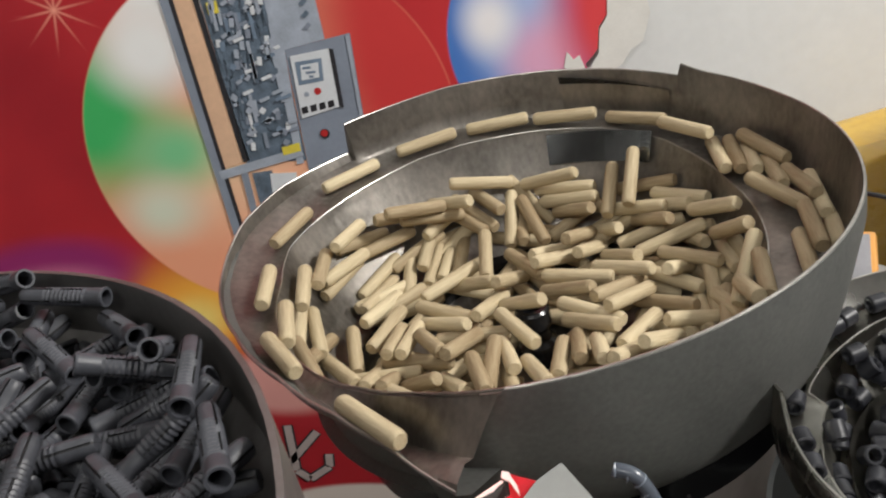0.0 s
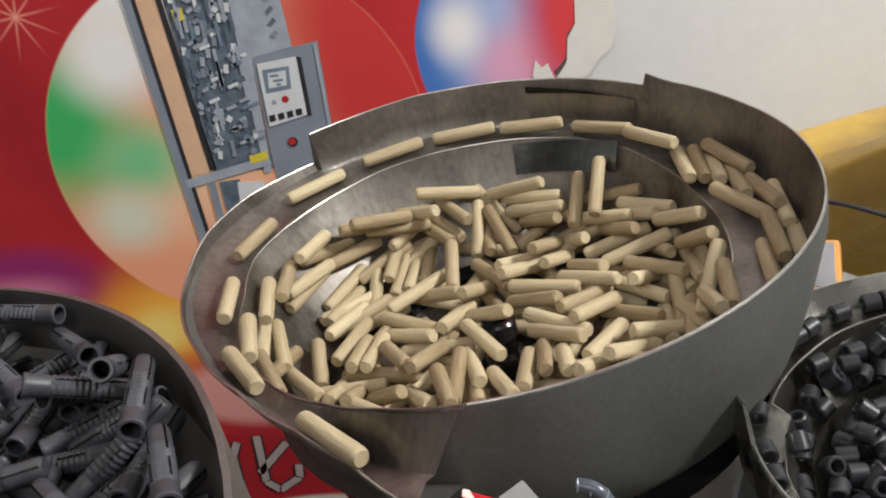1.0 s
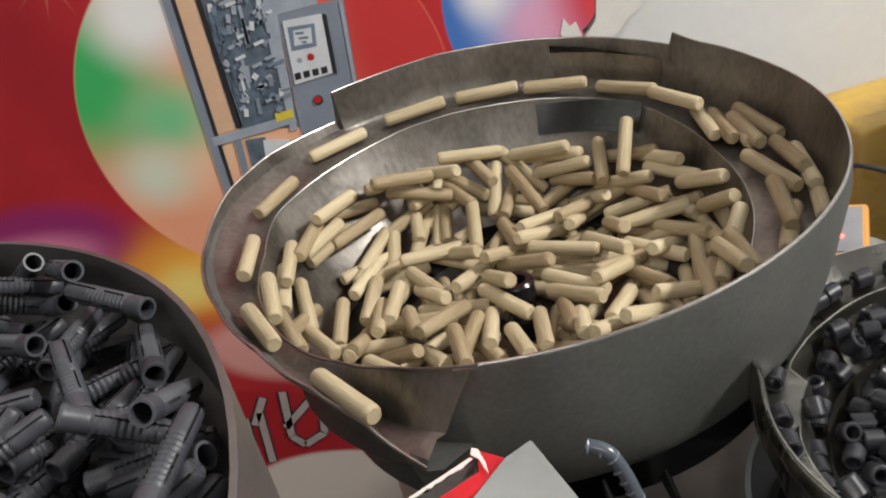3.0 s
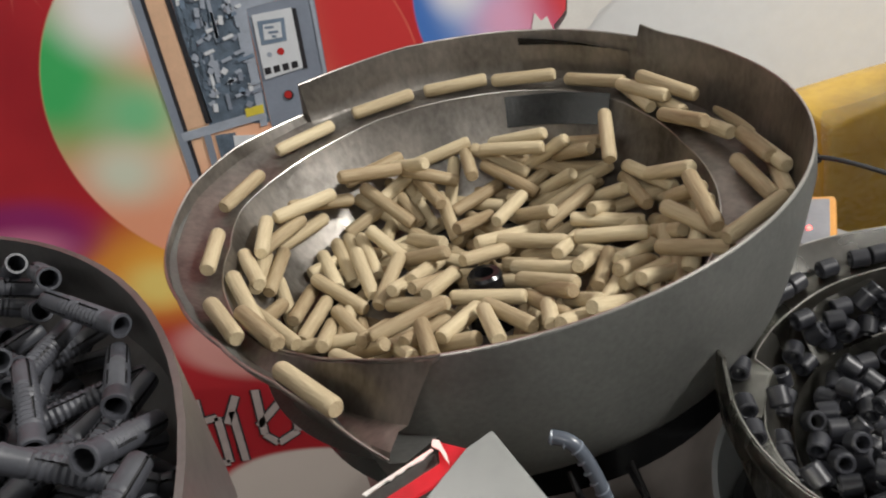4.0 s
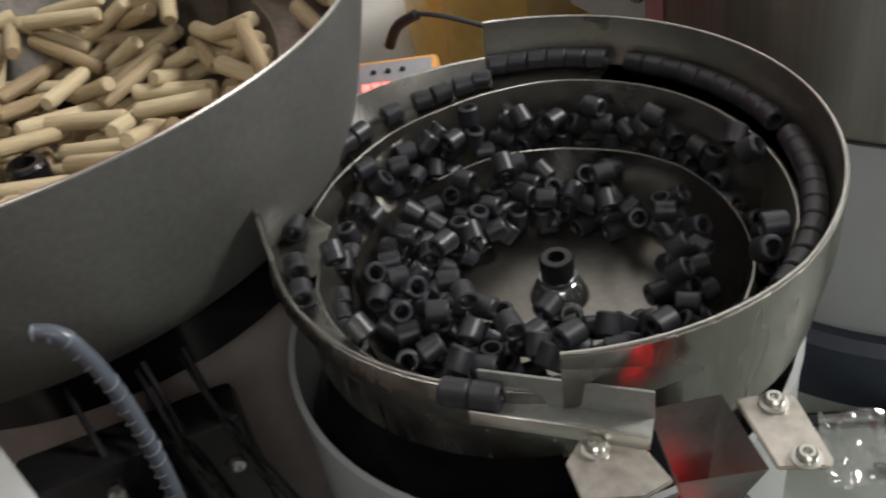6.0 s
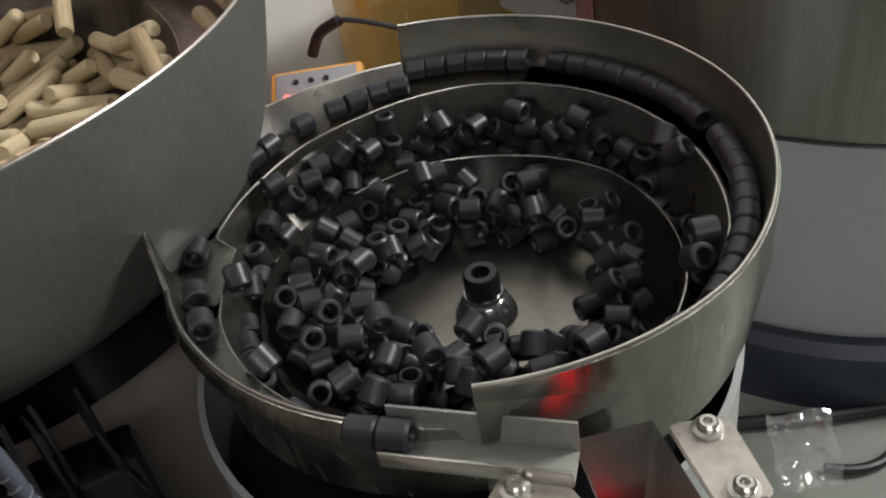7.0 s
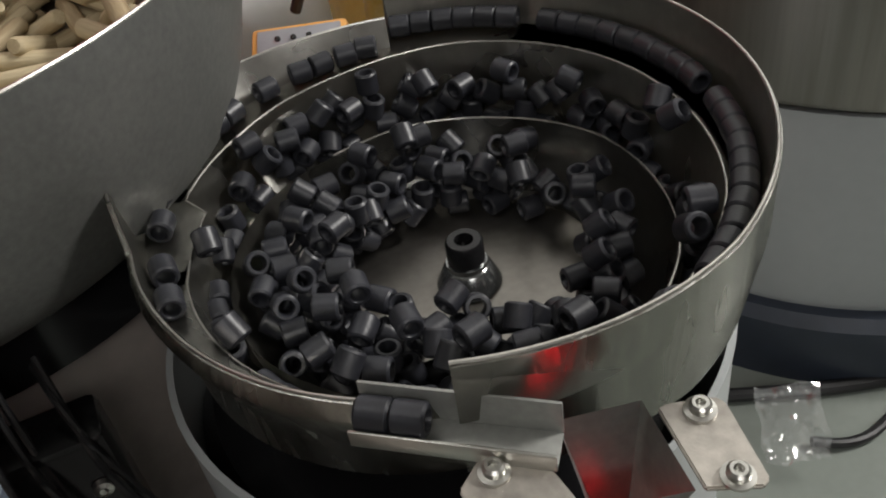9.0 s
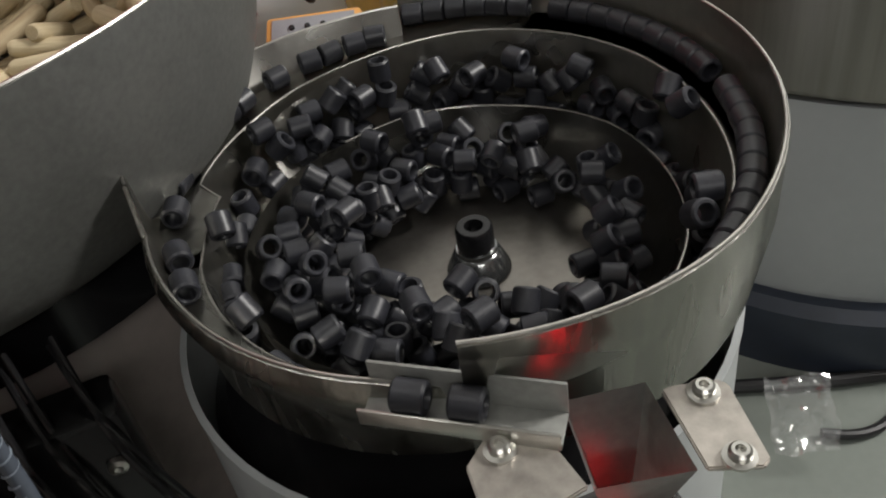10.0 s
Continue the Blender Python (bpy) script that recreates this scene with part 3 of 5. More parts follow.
def buried_dowels():
    """The lowest layer, seen between those that lie on it."""
    rng = random.Random(11)
    heap = Heap(a_surface, 0.165, 0.0015)
    for k in range(105):
        spots = []
        for _ in range(9):
            rr, a = 0.108 * ((k * 0.618 + 0.02 * rng.random()) % 1) ** 0.5, rng.random() * 2 * math.pi
            x, y = rr * math.cos(a), rr * math.sin(a)
            yaw = 2.2 * math.pi * noise.noise(Vector((x * 17 + 3.1, y * 17, 0))) + rng.gauss(0, 0.5)
            e = max(math.hypot(x + sg * 0.5 * DL * math.cos(yaw), y + sg * 0.5 * DL * math.sin(yaw)) for sg in (-1, 1)) - 0.118
            d = max(math.hypot(x, y), 0.02)
            x, y = x * (1 - max(0.0, e) / d), y * (1 - max(0.0, e) / d)
            u = max(-DL / 2, min(DL / 2, -(x * math.cos(yaw) + y * math.sin(yaw))))
            if math.hypot(x + u * math.cos(yaw), y + u * math.sin(yaw)) > 0.0165:
                spots.append((x, y, yaw))
        if spots:
            x, y, yaw = heap.lowest(spots, DL, DR)
            z, tilt = heap.rest(x, y, yaw, DL, DR * 0.8, 30)
            dowel(lying(A[0] + x, A[1] + y, Z0 + z, math.degrees(yaw), tilt, rng.random() * 360))


def shifting_dowel(first, then=None):
    """A dowel of the pile: x, y, z from the bowl's middle, heading and tilt, before and after the load slips."""
    def at(x, y, z, yaw, tilt):
        return lying(A[0] + x, A[1] + y, Z0 + z, yaw, tilt, x * 9000)
    ob = dowel(at(*first))
    if then:
        p, q = at(*first), lying(A[0] + then[0], A[1] + then[1], Z0 + then[2], then[3], then[4], first[0] * 9000)
        MOVES.append((ob, [(0, p), (2.6, p), (3.8, q), (10, q)]))


buried_dowels()
shifting_dowel((0.0129, 0.1095, 0.018, -35, -47), (0.0202, 0.102, 0.0208, -31, -26))
shifting_dowel((-0.0135, 0.1052, 0.0376, 11, -16), (-0.0139, 0.1148, 0.0283, 7, 8))
shifting_dowel((0.0347, 0.1032, 0.0233, -30, 4), (0.0328, 0.1057, 0.0308, -32, 11))
shifting_dowel((0.0261, 0.0999, 0.0328, -34, 14), (0.0282, 0.0949, 0.03, -22, -1))
shifting_dowel((-0.0217, 0.0992, 0.0221, -52, -19), (-0.0234, 0.0927, 0.0266, -1, -26))
shifting_dowel((-0.0125, 0.0988, 0.0284, -67, -1), (0.0021, 0.0941, 0.0266, -87, 2))
shifting_dowel((-0.027, 0.0938, 0.0208, -56, -8), (-0.0238, 0.0843, 0.0197, -70, -4))
shifting_dowel((0.0351, 0.0931, 0.02, -36, 10), (0.0456, 0.0949, 0.0217, -30, 33))
shifting_dowel((-0.0005, 0.0923, 0.0162, -102, -30), (-0.0103, 0.0985, 0.0144, -103, -25))
shifting_dowel((0.0044, 0.0914, 0.0109, -91, -5), (0.0027, 0.0871, 0.0077, -142, -1))
shifting_dowel((-0.0616, 0.0902, 0.0345, 30, -14), (-0.0533, 0.1001, 0.0339, 31, 1))
shifting_dowel((-0.0453, 0.0863, 0.0311, 17, -14), (-0.0485, 0.0801, 0.0186, -38, -33))
shifting_dowel((-0.0516, 0.0854, 0.0142, 74, 16), (-0.053, 0.0872, 0.0105, 157, 35))
shifting_dowel((0.0118, 0.0844, 0.0162, -76, -23), (0.0236, 0.0905, 0.0139, -36, -26))
shifting_dowel((0.0358, 0.084, 0.0167, -60, 19), (0.0632, 0.0878, 0.0127, -33, 3))
shifting_dowel((0.079, 0.0823, 0.0233, -38, 13), (0.065, 0.0886, 0.0276, -51, 12))
shifting_dowel((-0.0332, 0.0818, 0.006, 80, 10), (-0.0398, 0.0897, 0.0137, 117, 26))
shifting_dowel((0.0584, 0.0815, 0.0255, -109, -24), (0.0616, 0.0827, 0.0251, -62, 21))
shifting_dowel((-0.0417, 0.0813, 0.0046, 75, 9), (-0.0322, 0.0939, 0.0096, 119, 40))
shifting_dowel((-0.0748, 0.0805, 0.0239, 34, -1), (-0.1063, 0.0218, 0.0222, 84, 3))
shifting_dowel((-0.0878, 0.0765, 0.0302, 46, -12), (-0.0834, 0.0724, 0.0323, 30, -18))
shifting_dowel((0.0704, 0.0753, 0.0335, -111, -29), (0.0795, 0.0651, 0.0379, -99, -19))
shifting_dowel((0.0498, 0.074, 0.0046, -66, 23), (0.0467, 0.0824, 0.0076, -44, 31))
shifting_dowel((-0.0821, 0.0685, 0.0095, 56, 7), (-0.0617, 0.0477, 0.0061, 104, 10))
shifting_dowel((-0.0653, 0.0681, 0.0045, 83, 22), (-0.0707, 0.0566, 0.0056, 104, 3))
shifting_dowel((0.0694, 0.0656, 0.0183, -45, 12), (0.0655, 0.0779, 0.0094, -34, 29))
shifting_dowel((-0.0913, 0.0621, 0.0422, 74, -8), (-0.0892, 0.0567, 0.0399, 40, -6))
shifting_dowel((0.0851, 0.0608, 0.0186, -59, 17), (0.1011, 0.0868, 0.049, -77, -6))
shifting_dowel((0.0928, 0.0596, 0.023, -53, 7), (0.0955, 0.0442, 0.0191, -62, -3))
shifting_dowel((0.035, 0.0594, 0.0122, 60, -23), (0.0506, 0.0493, 0.0083, 36, 8))
shifting_dowel((0.0194, 0.0583, 0.0066, 44, -20), (0.0201, 0.0638, 0.0082, 62, -6))
shifting_dowel((-0.0187, 0.057, 0.0144, -95, -13), (-0.0149, 0.0671, 0.0089, -81, -20))
shifting_dowel((-0.0827, 0.0552, 0.0048, 65, -4), (-0.076, 0.0487, 0.0047, 106, 13))
shifting_dowel((0.1148, 0.055, 0.0439, -95, -1), (0.1131, 0.0696, 0.0476, -74, -1))
shifting_dowel((0.0745, 0.0548, 0.0148, -66, 19), (0.0867, 0.0425, 0.0136, -83, 0))
shifting_dowel((0.0736, 0.0542, 0.0078, 0, 13), (0.071, 0.056, 0.0074, -53, 26))
shifting_dowel((0.0391, 0.0518, 0.0063, 61, -23), (0.0327, 0.0494, 0.009, 120, -22))
shifting_dowel((0.1223, 0.0508, 0.044, -97, -2), (0.1151, 0.0411, 0.0489, -69, 9))
shifting_dowel((-0.0993, 0.0505, 0.0227, 63, 1), (-0.0959, 0.0587, 0.0233, 52, -3))
shifting_dowel((0.0015, 0.0504, 0.007, -66, 2), (-0.0009, 0.0579, 0.0073, -122, 18))
shifting_dowel((-0.0959, 0.0497, 0.0291, 57, -4), (-0.1073, 0.0256, 0.0418, 94, 0))
shifting_dowel((-0.0408, 0.0449, 0.0087, 37, 2), (-0.0474, 0.0487, 0.0051, -34, -41))
shifting_dowel((0.0193, 0.0436, 0.0095, 46, -21), (0.0152, 0.0345, 0.0068, 28, -13))
shifting_dowel((0.1283, 0.0432, 0.0431, -99, 4), (0.1272, 0.0386, 0.043, -72, 4))
shifting_dowel((0.1346, 0.0423, 0.0486, -73, -5), (0.1433, 0.0437, 0.0392, -77, -6))
shifting_dowel((0.0908, 0.0398, 0.0072, -76, 13), (0.096, 0.045, 0.01, -68, 1))
shifting_dowel((-0.0277, 0.0395, 0.0072, -51, 20), (-0.0287, 0.0484, 0.0067, -57, 15))
shifting_dowel((-0.0806, 0.0371, 0.0052, 63, -8), (-0.0835, 0.0403, 0.006, 107, 4))
shifting_dowel((0.053, 0.0364, 0.0063, -68, 21), (0.0707, 0.0442, 0.006, -124, 26))
shifting_dowel((-0.1048, 0.0343, 0.0388, 89, -1), (-0.1024, 0.0388, 0.0338, 59, -2))
shifting_dowel((0.0799, 0.0327, 0.0124, -2, 15), (0.0684, 0.0303, 0.0059, -14, -8))
shifting_dowel((-0.0076, 0.0323, 0.0089, 64, -26), (0.0037, 0.0165, 0.0088, 45, -19))
shifting_dowel((0.1333, 0.0238, 0.0424, -96, 2), (0.1148, 0.0686, 0.0573, -54, -9))
shifting_dowel((0.0507, 0.02, 0.0082, -45, 10), (0.0458, 0.0178, 0.004, -115, 15))
shifting_dowel((-0.0444, 0.0169, 0.006, -39, -1), (-0.0491, 0.0142, 0.0071, -110, -11))
shifting_dowel((-0.0202, 0.0149, 0.006, 65, -15), (-0.0297, 0.0197, 0.0055, 69, -17))
shifting_dowel((-0.0767, 0.0142, 0.0054, 66, -1), (-0.0764, 0.0133, 0.0059, 136, 15))
shifting_dowel((0.0846, 0.0129, 0.0105, -52, 7), (0.0952, 0.0186, 0.0049, -79, 29))
shifting_dowel((-0.1114, 0.0115, 0.0413, -86, -3), (-0.1123, 0.0157, 0.0274, -90, 2))
shifting_dowel((0.0201, 0.0111, 0.0075, -48, 19), (-0.0325, 0.0296, 0.0082, -32, 15))
shifting_dowel((0.0779, 0.0094, 0.0074, 60, -28), (0.0756, -0.0041, 0.0039, 52, -18))
shifting_dowel((0.0738, 0.009, 0.0021, -55, 2), (0.0667, 0.0083, 0.0093, -27, 6))
shifting_dowel((0.1028, 0.0089, 0.0098, -93, 5), (0.0936, 0.006, 0.006, -75, 26))
shifting_dowel((-0.0458, 0.0072, 0.0049, -46, 15), (-0.0396, 0.0112, 0.0053, -112, 20))
shifting_dowel((0.0457, 0.003, 0.0072, 40, -15), (0.0717, -0.0202, 0.0066, 55, -25))
shifting_dowel((-0.0038, 0.0017, 0.011, -55, 24), (-0.0211, -0.0092, 0.0127, -111, 16))
shifting_dowel((0.1271, 0.0016, 0.0418, -66, -6), (0.1316, -0.016, 0.037, -83, -5))
shifting_dowel((-0.1163, 0.0006, 0.028, -87, -7), (-0.1109, -0.0015, 0.0388, -69, 0))
shifting_dowel((-0.0936, -0.0, 0.0048, -83, -5), (-0.0881, -0.0055, 0.0047, -104, 3))
shifting_dowel((-0.1093, -0.0007, 0.021, -78, -8), (-0.1037, 0.0088, 0.0065, -74, -31))
shifting_dowel((-0.0713, -0.003, 0.0075, 82, -13), (-0.0696, -0.0142, 0.0028, 117, -1))
shifting_dowel((-0.032, -0.0045, 0.0014, -10, 1), (-0.0348, -0.0143, 0.0067, -35, 11))
shifting_dowel((-0.0633, -0.0046, 0.0075, 79, -11), (-0.0628, 0.0251, 0.0086, 104, 13))
shifting_dowel((0.1435, -0.005, 0.0398, -99, -4), (0.1422, -0.004, 0.0424, -84, 1))
shifting_dowel((0.0648, -0.0131, 0.0027, -51, 12), (0.0577, -0.0148, 0.005, -108, 6))
shifting_dowel((0.0284, -0.0137, 0.0071, -45, -1), (0.0298, -0.0031, 0.0053, -39, 9))
shifting_dowel((0.0486, -0.0138, 0.0109, 46, -16), (0.0507, -0.0105, 0.0091, 70, -23))
shifting_dowel((-0.0089, -0.0163, 0.0083, -67, 0), (0.0001, -0.0191, 0.0053, -20, 0))
shifting_dowel((-0.0602, -0.0213, 0.0038, -22, 2), (-0.0251, 0.0046, 0.0062, 53, -22))
shifting_dowel((-0.0514, -0.0224, 0.0138, -70, 14), (-0.0553, -0.0305, 0.0056, -104, 24))
shifting_dowel((-0.0993, -0.0243, 0.0114, -56, -1), (-0.1026, -0.0276, 0.0192, -50, -10))
shifting_dowel((0.0266, -0.0244, 0.0076, -54, 15), (0.0294, -0.0198, 0.0078, -47, 12))
shifting_dowel((-0.0821, -0.0253, 0.003, 83, -22), (-0.0808, -0.0195, 0.0035, 91, -17))
shifting_dowel((0.0629, -0.0287, -0.004, -71, 23), (0.0592, -0.0317, 0.0038, -114, 11))
shifting_dowel((-0.0355, -0.0312, 0.015, 67, -20), (-0.0374, -0.0402, 0.0154, 25, 1))
shifting_dowel((0.0916, -0.0336, 0.0061, -82, 8), (0.0787, -0.0251, 0.0044, -145, 9))
shifting_dowel((0.1401, -0.0337, 0.0348, -106, 6), (0.1426, -0.0194, 0.0357, -100, 3))
shifting_dowel((-0.0154, -0.0339, 0.0056, -83, 11), (-0.0142, -0.0395, 0.008, -118, 13))
shifting_dowel((-0.072, -0.034, 0.0048, 81, -27), (-0.0953, 0.0099, 0.0062, 82, -8))
shifting_dowel((0.0757, -0.0354, 0.0045, 24, -23), (0.0795, -0.0388, 0.0105, 52, -26))
shifting_dowel((0.0479, -0.0356, 0.0057, 54, -10), (0.0432, -0.042, 0.0073, 109, -27))
shifting_dowel((-0.111, -0.0372, 0.0493, -80, 1), (-0.108, -0.0349, 0.0409, -66, -15))
shifting_dowel((0.1294, -0.0372, 0.0414, -100, -2), (0.1034, -0.0317, 0.0398, -88, -13))
shifting_dowel((-0.1082, -0.0377, 0.0286, -68, -3), (-0.0907, -0.0812, 0.0524, -57, 1))
shifting_dowel((0.0251, -0.0396, -0.0024, -66, 29), (0.0273, -0.0353, 0.0035, -65, 9))
shifting_dowel((0.0182, -0.0415, 0.0075, -94, 16), (0.0318, -0.028, 0.0073, -65, 22))
shifting_dowel((-0.0165, -0.0436, 0.0005, -85, 12), (-0.0228, -0.0516, 0.0053, -26, 16))
shifting_dowel((-0.0232, -0.0438, 0.0093, 81, 1), (-0.0306, -0.0406, 0.0074, 60, -20))
shifting_dowel((0.1229, -0.0447, 0.0327, -102, 1), (0.1207, -0.0505, 0.0365, -147, -3))
shifting_dowel((0.0087, -0.0479, 0.0073, 80, -11), (0.0085, -0.0424, 0.0084, 121, -6))
shifting_dowel((0.1026, -0.0499, 0.03, -102, 1), (0.0944, -0.0455, 0.0247, -46, 12))
shifting_dowel((-0.0035, -0.0545, 0.0071, -78, 16), (0.0001, -0.054, 0.013, -82, 10))
shifting_dowel((0.0928, -0.0594, 0.0298, -94, 20), (0.0989, -0.0317, 0.0305, -61, -3))
shifting_dowel((0.0364, 0.091, 0.0079, 24, 19))
shifting_dowel((0.1024, 0.0273, 0.0279, -63, 22))
shifting_dowel((0.0274, 0.0221, 0.0077, -24, -1))
shifting_dowel((-0.0341, 0.0945, 0.0341, -47, 13))
shifting_dowel((-0.0528, 0.078, 0.0414, 31, -16))
shifting_dowel((-0.0498, 0.0801, 0.0045, 74, 12))
shifting_dowel((-0.0604, -0.0412, 0.0042, -45, 28))
shifting_dowel((-0.0424, -0.0508, 0.0064, -69, 21))
shifting_dowel((-0.0292, -0.0579, 0.0149, -81, 8))
shifting_dowel((0.0267, -0.0534, 0.0116, -92, 20))
shifting_dowel((0.0387, -0.0624, 0.0124, 58, -27))
shifting_dowel((0.0539, -0.0595, 0.0136, 53, -30))
shifting_dowel((0.108, 0.0072, 0.0135, -91, -3))
shifting_dowel((0.1393, 0.0042, 0.0436, -88, 4))

# ---- black tubes ----
TR, TL = 0.0040, 0.0078


def tube_mesh():
    b = 0.0006
    prof = [(TR - b, -TL / 2), (TR, -TL / 2 + b), (TR, TL / 2 - b), (TR - b, TL / 2), (0.0026, TL / 2), (0.0023, TL / 2 - b), (0.0023, -TL / 2 + b), (0.0026, -TL / 2)]
    return mesh_from("plastic_tube", lathe(prof, 20), TUBE_PLASTIC, 40)


TUBE = tube_mesh()


def tube(m, label="short charcoal plastic tube with a bored hole"):
    ob = tagged(new("plastic_tube", TUBE), label, "tube", "black tubes in the steel bowl")
    ob.matrix_basis = m
    return ob


def b_surface(r, th):
    th = np.where(th < -107, th + 360, th)
    xs = [q[0] for q in B_ROWS]
    rf, ri, zi, zl, rm, zm, zt, ro, zo = [np.interp(th, xs, [q[k] for q in B_ROWS]) for k in range(1, 10)]
    z = np.where(r < rf, B_FLOOR, np.where(r < ri, B_FLOOR + (r - rf) / (ri - rf) * (zi - B_FLOOR), zl))
    z = np.where(r > rm - 0.001, np.maximum(zm, zt), z)
    return z


def tube_pile():
    rng = random.Random(4)
    heap = Heap(b_surface, 0.105, 0.001)
    heap.h[np.hypot(heap.X - 0.0125, heap.Y + 0.002) < 0.012] = 0.01
    # rows of tubes on the top track, end to end
    a = 69.0
    while a > -85:
        rf, ri, zi, zl, rm, zm, zt, ro, zo = table_at(B_ROWS, a)
        r = ro - 0.0062
        if rng.random() < 0.8 or a > 40:
            yaw = a + 90 + rng.uniform(-5, 5)
            up = rng.random() < 0.12 and a < 60
            tube(Matrix.Translation((B[0] + r * math.cos(radians(a)), B[1] + r * math.sin(radians(a)), Z0 + zt + (TL / 2 if up else TR))) @ (pose(0, 0, 0, rng.uniform(-8, 8), 0, 0) if up else pose(0, 0, 0, 0, 0, yaw) @ pose(0, 0, 0, 0, 90, 0)))
        a -= math.degrees(TL * 1.04 / r)
    # rows on the middle track
    for k in range(84):
        a = rng.uniform(-70, 128) if k > 9 else 150 + 7.3 * k
        rf, ri, zi, zl, rm, zm, zt, ro, zo = table_at(B_ROWS, a)
        r = rng.uniform(ri + 0.008, rm - 0.007)
        spots = []
        for q in (0, 9, -9, 18, -18):
            b = min(max(a + (q if k > 9 else 0), -100), 216)
            near, far = table_at(B_ROWS, b)[1] + 0.0062, table_at(B_ROWS, b)[4] - 0.0058
            rb = rng.uniform(near, far) if far > near else 0.5 * (near + far)
            spots.append((rb * math.cos(radians(b)), rb * math.sin(radians(b)), radians(b + 90 + rng.gauss(0, 26 if k > 9 else 5))))
        drop_tube(heap, rng, *heap.lowest(spots, TL, TR))
    # loose heap on the floor, thickest away from the clear middle
    for k in range(200):
        spots = []
        for _ in range(9):
            a = rng.gauss(150, 80)
            side = math.cos(radians(a - 150))
            most = float(np.interp((a + 107) % 360 - 107, [q[0] for q in B_ROWS], [q[2] for q in B_ROWS])) - 0.007
            r = rng.uniform(0.03 - 0.004 * side, most)
            if math.hypot(r * math.cos(radians(a)) - 0.016, r * math.sin(radians(a)) + 0.003) > 0.0335:
                spots.append((r * math.cos(radians(a)), r * math.sin(radians(a)), rng.random() * math.pi))
        if spots:
            drop_tube(heap, rng, *heap.lowest(spots, TL, TR))


def drop_tube(heap, rng, x, y, yaw):
    if rng.random() < 0.16:
        s = np.linspace(-0.7, 0.7, 5) * TR
        z = float(np.max(heap.at(x + s, y + 0 * s)))
        m = np.hypot(heap.X - x, heap.Y - y) < TR
        heap.h[m] = np.maximum(heap.h[m], z + TL)
        at = Matrix.Translation((B[0] + x, B[1] + y, Z0 + z + TL / 2)) @ pose(0, 0, 0, rng.uniform(-14, 14), rng.uniform(-14, 14), 0)
    else:
        z, tilt = heap.rest(x, y, yaw, TL, TR, 40)
        at = lying(B[0] + x, B[1] + y, Z0 + z, math.degrees(yaw), tilt)
    return tube(at)


tube_pile()
# tubes creeping along the low outer track towards the outlet
for k, a in enumerate((74, 79.5, 86, 91.5, 101, 112, 117.5, 123, 138, 143.5, 154, 170, 181)):
    def on_track(ang):
        rf, ri, zi, zl, rm, zm, zt, ro, zo = table_at(B_ROWS, ang)
        r = 0.45 * rm + 0.55 * ro - 0.003 * float(np.interp(ang, [120, 150], [1, 0]))
        return Matrix.Translation((B[0] + r * math.cos(radians(ang)), B[1] + r * math.sin(radians(ang)), Z0 + zt + TR)) @ pose(0, 0, 0, 0, 0, ang + 90 + (k % 3 - 1) * 7) @ pose(0, 0, 0, 0, 90, 0)
    ob = tube(on_track(a))
    MOVES.append((ob, [(0, on_track(a)), (7.5, on_track(a)), (9, on_track(a + 4)), (10, on_track(a + 5))]))

# ---- outlet trough of the tube bowl ----
def outlet_b():
    o = thing("outlet_trough", pose(0.1297, -0.2339, Z0 + 0.012, 0, 0, -38.9), "short steel trough carrying black tubes to the chute", "trough")
    part("trough_floor", box(0.0442, 0.0086, 0.0009, 0.0002), STEEL_BLASTED, o, at=pose(0, 0, -0.0004))
    part("back_wall", box(0.0442, 0.0009, 0.0098, 0.0003), STEEL_BLASTED, o, at=pose(0, 0.0047, 0.0042))
    part("front_lip", box(0.0442, 0.0009, 0.0048, 0.0003), STEEL_BRIGHT, o, at=pose(0, -0.0047, 0.0016))
    return o


outlet_b()


def in_trough(d):
    return pose(0.1297, -0.2339, Z0 + 0.012, 0, 0, -38.9) @ pose(d, 0, TR + 0.0005, 0, 90, 0)


for d in ((-0.019, -0.019, -0.0094, -0.0041, 0.0017), (-0.027, -0.027, -0.0174, -0.0144, -0.0112)):
    ob = tube(in_trough(d[0]), "black plastic tube sliding down the outlet trough")
    MOVES.append((ob, [(0, in_trough(d[0])), (7.5, in_trough(d[1])), (9, in_trough(d[2])), (9.5, in_trough(d[3])), (10, in_trough(d[4]))]))

# ---- wall plugs ----
PR, PL = 0.0032, 0.033


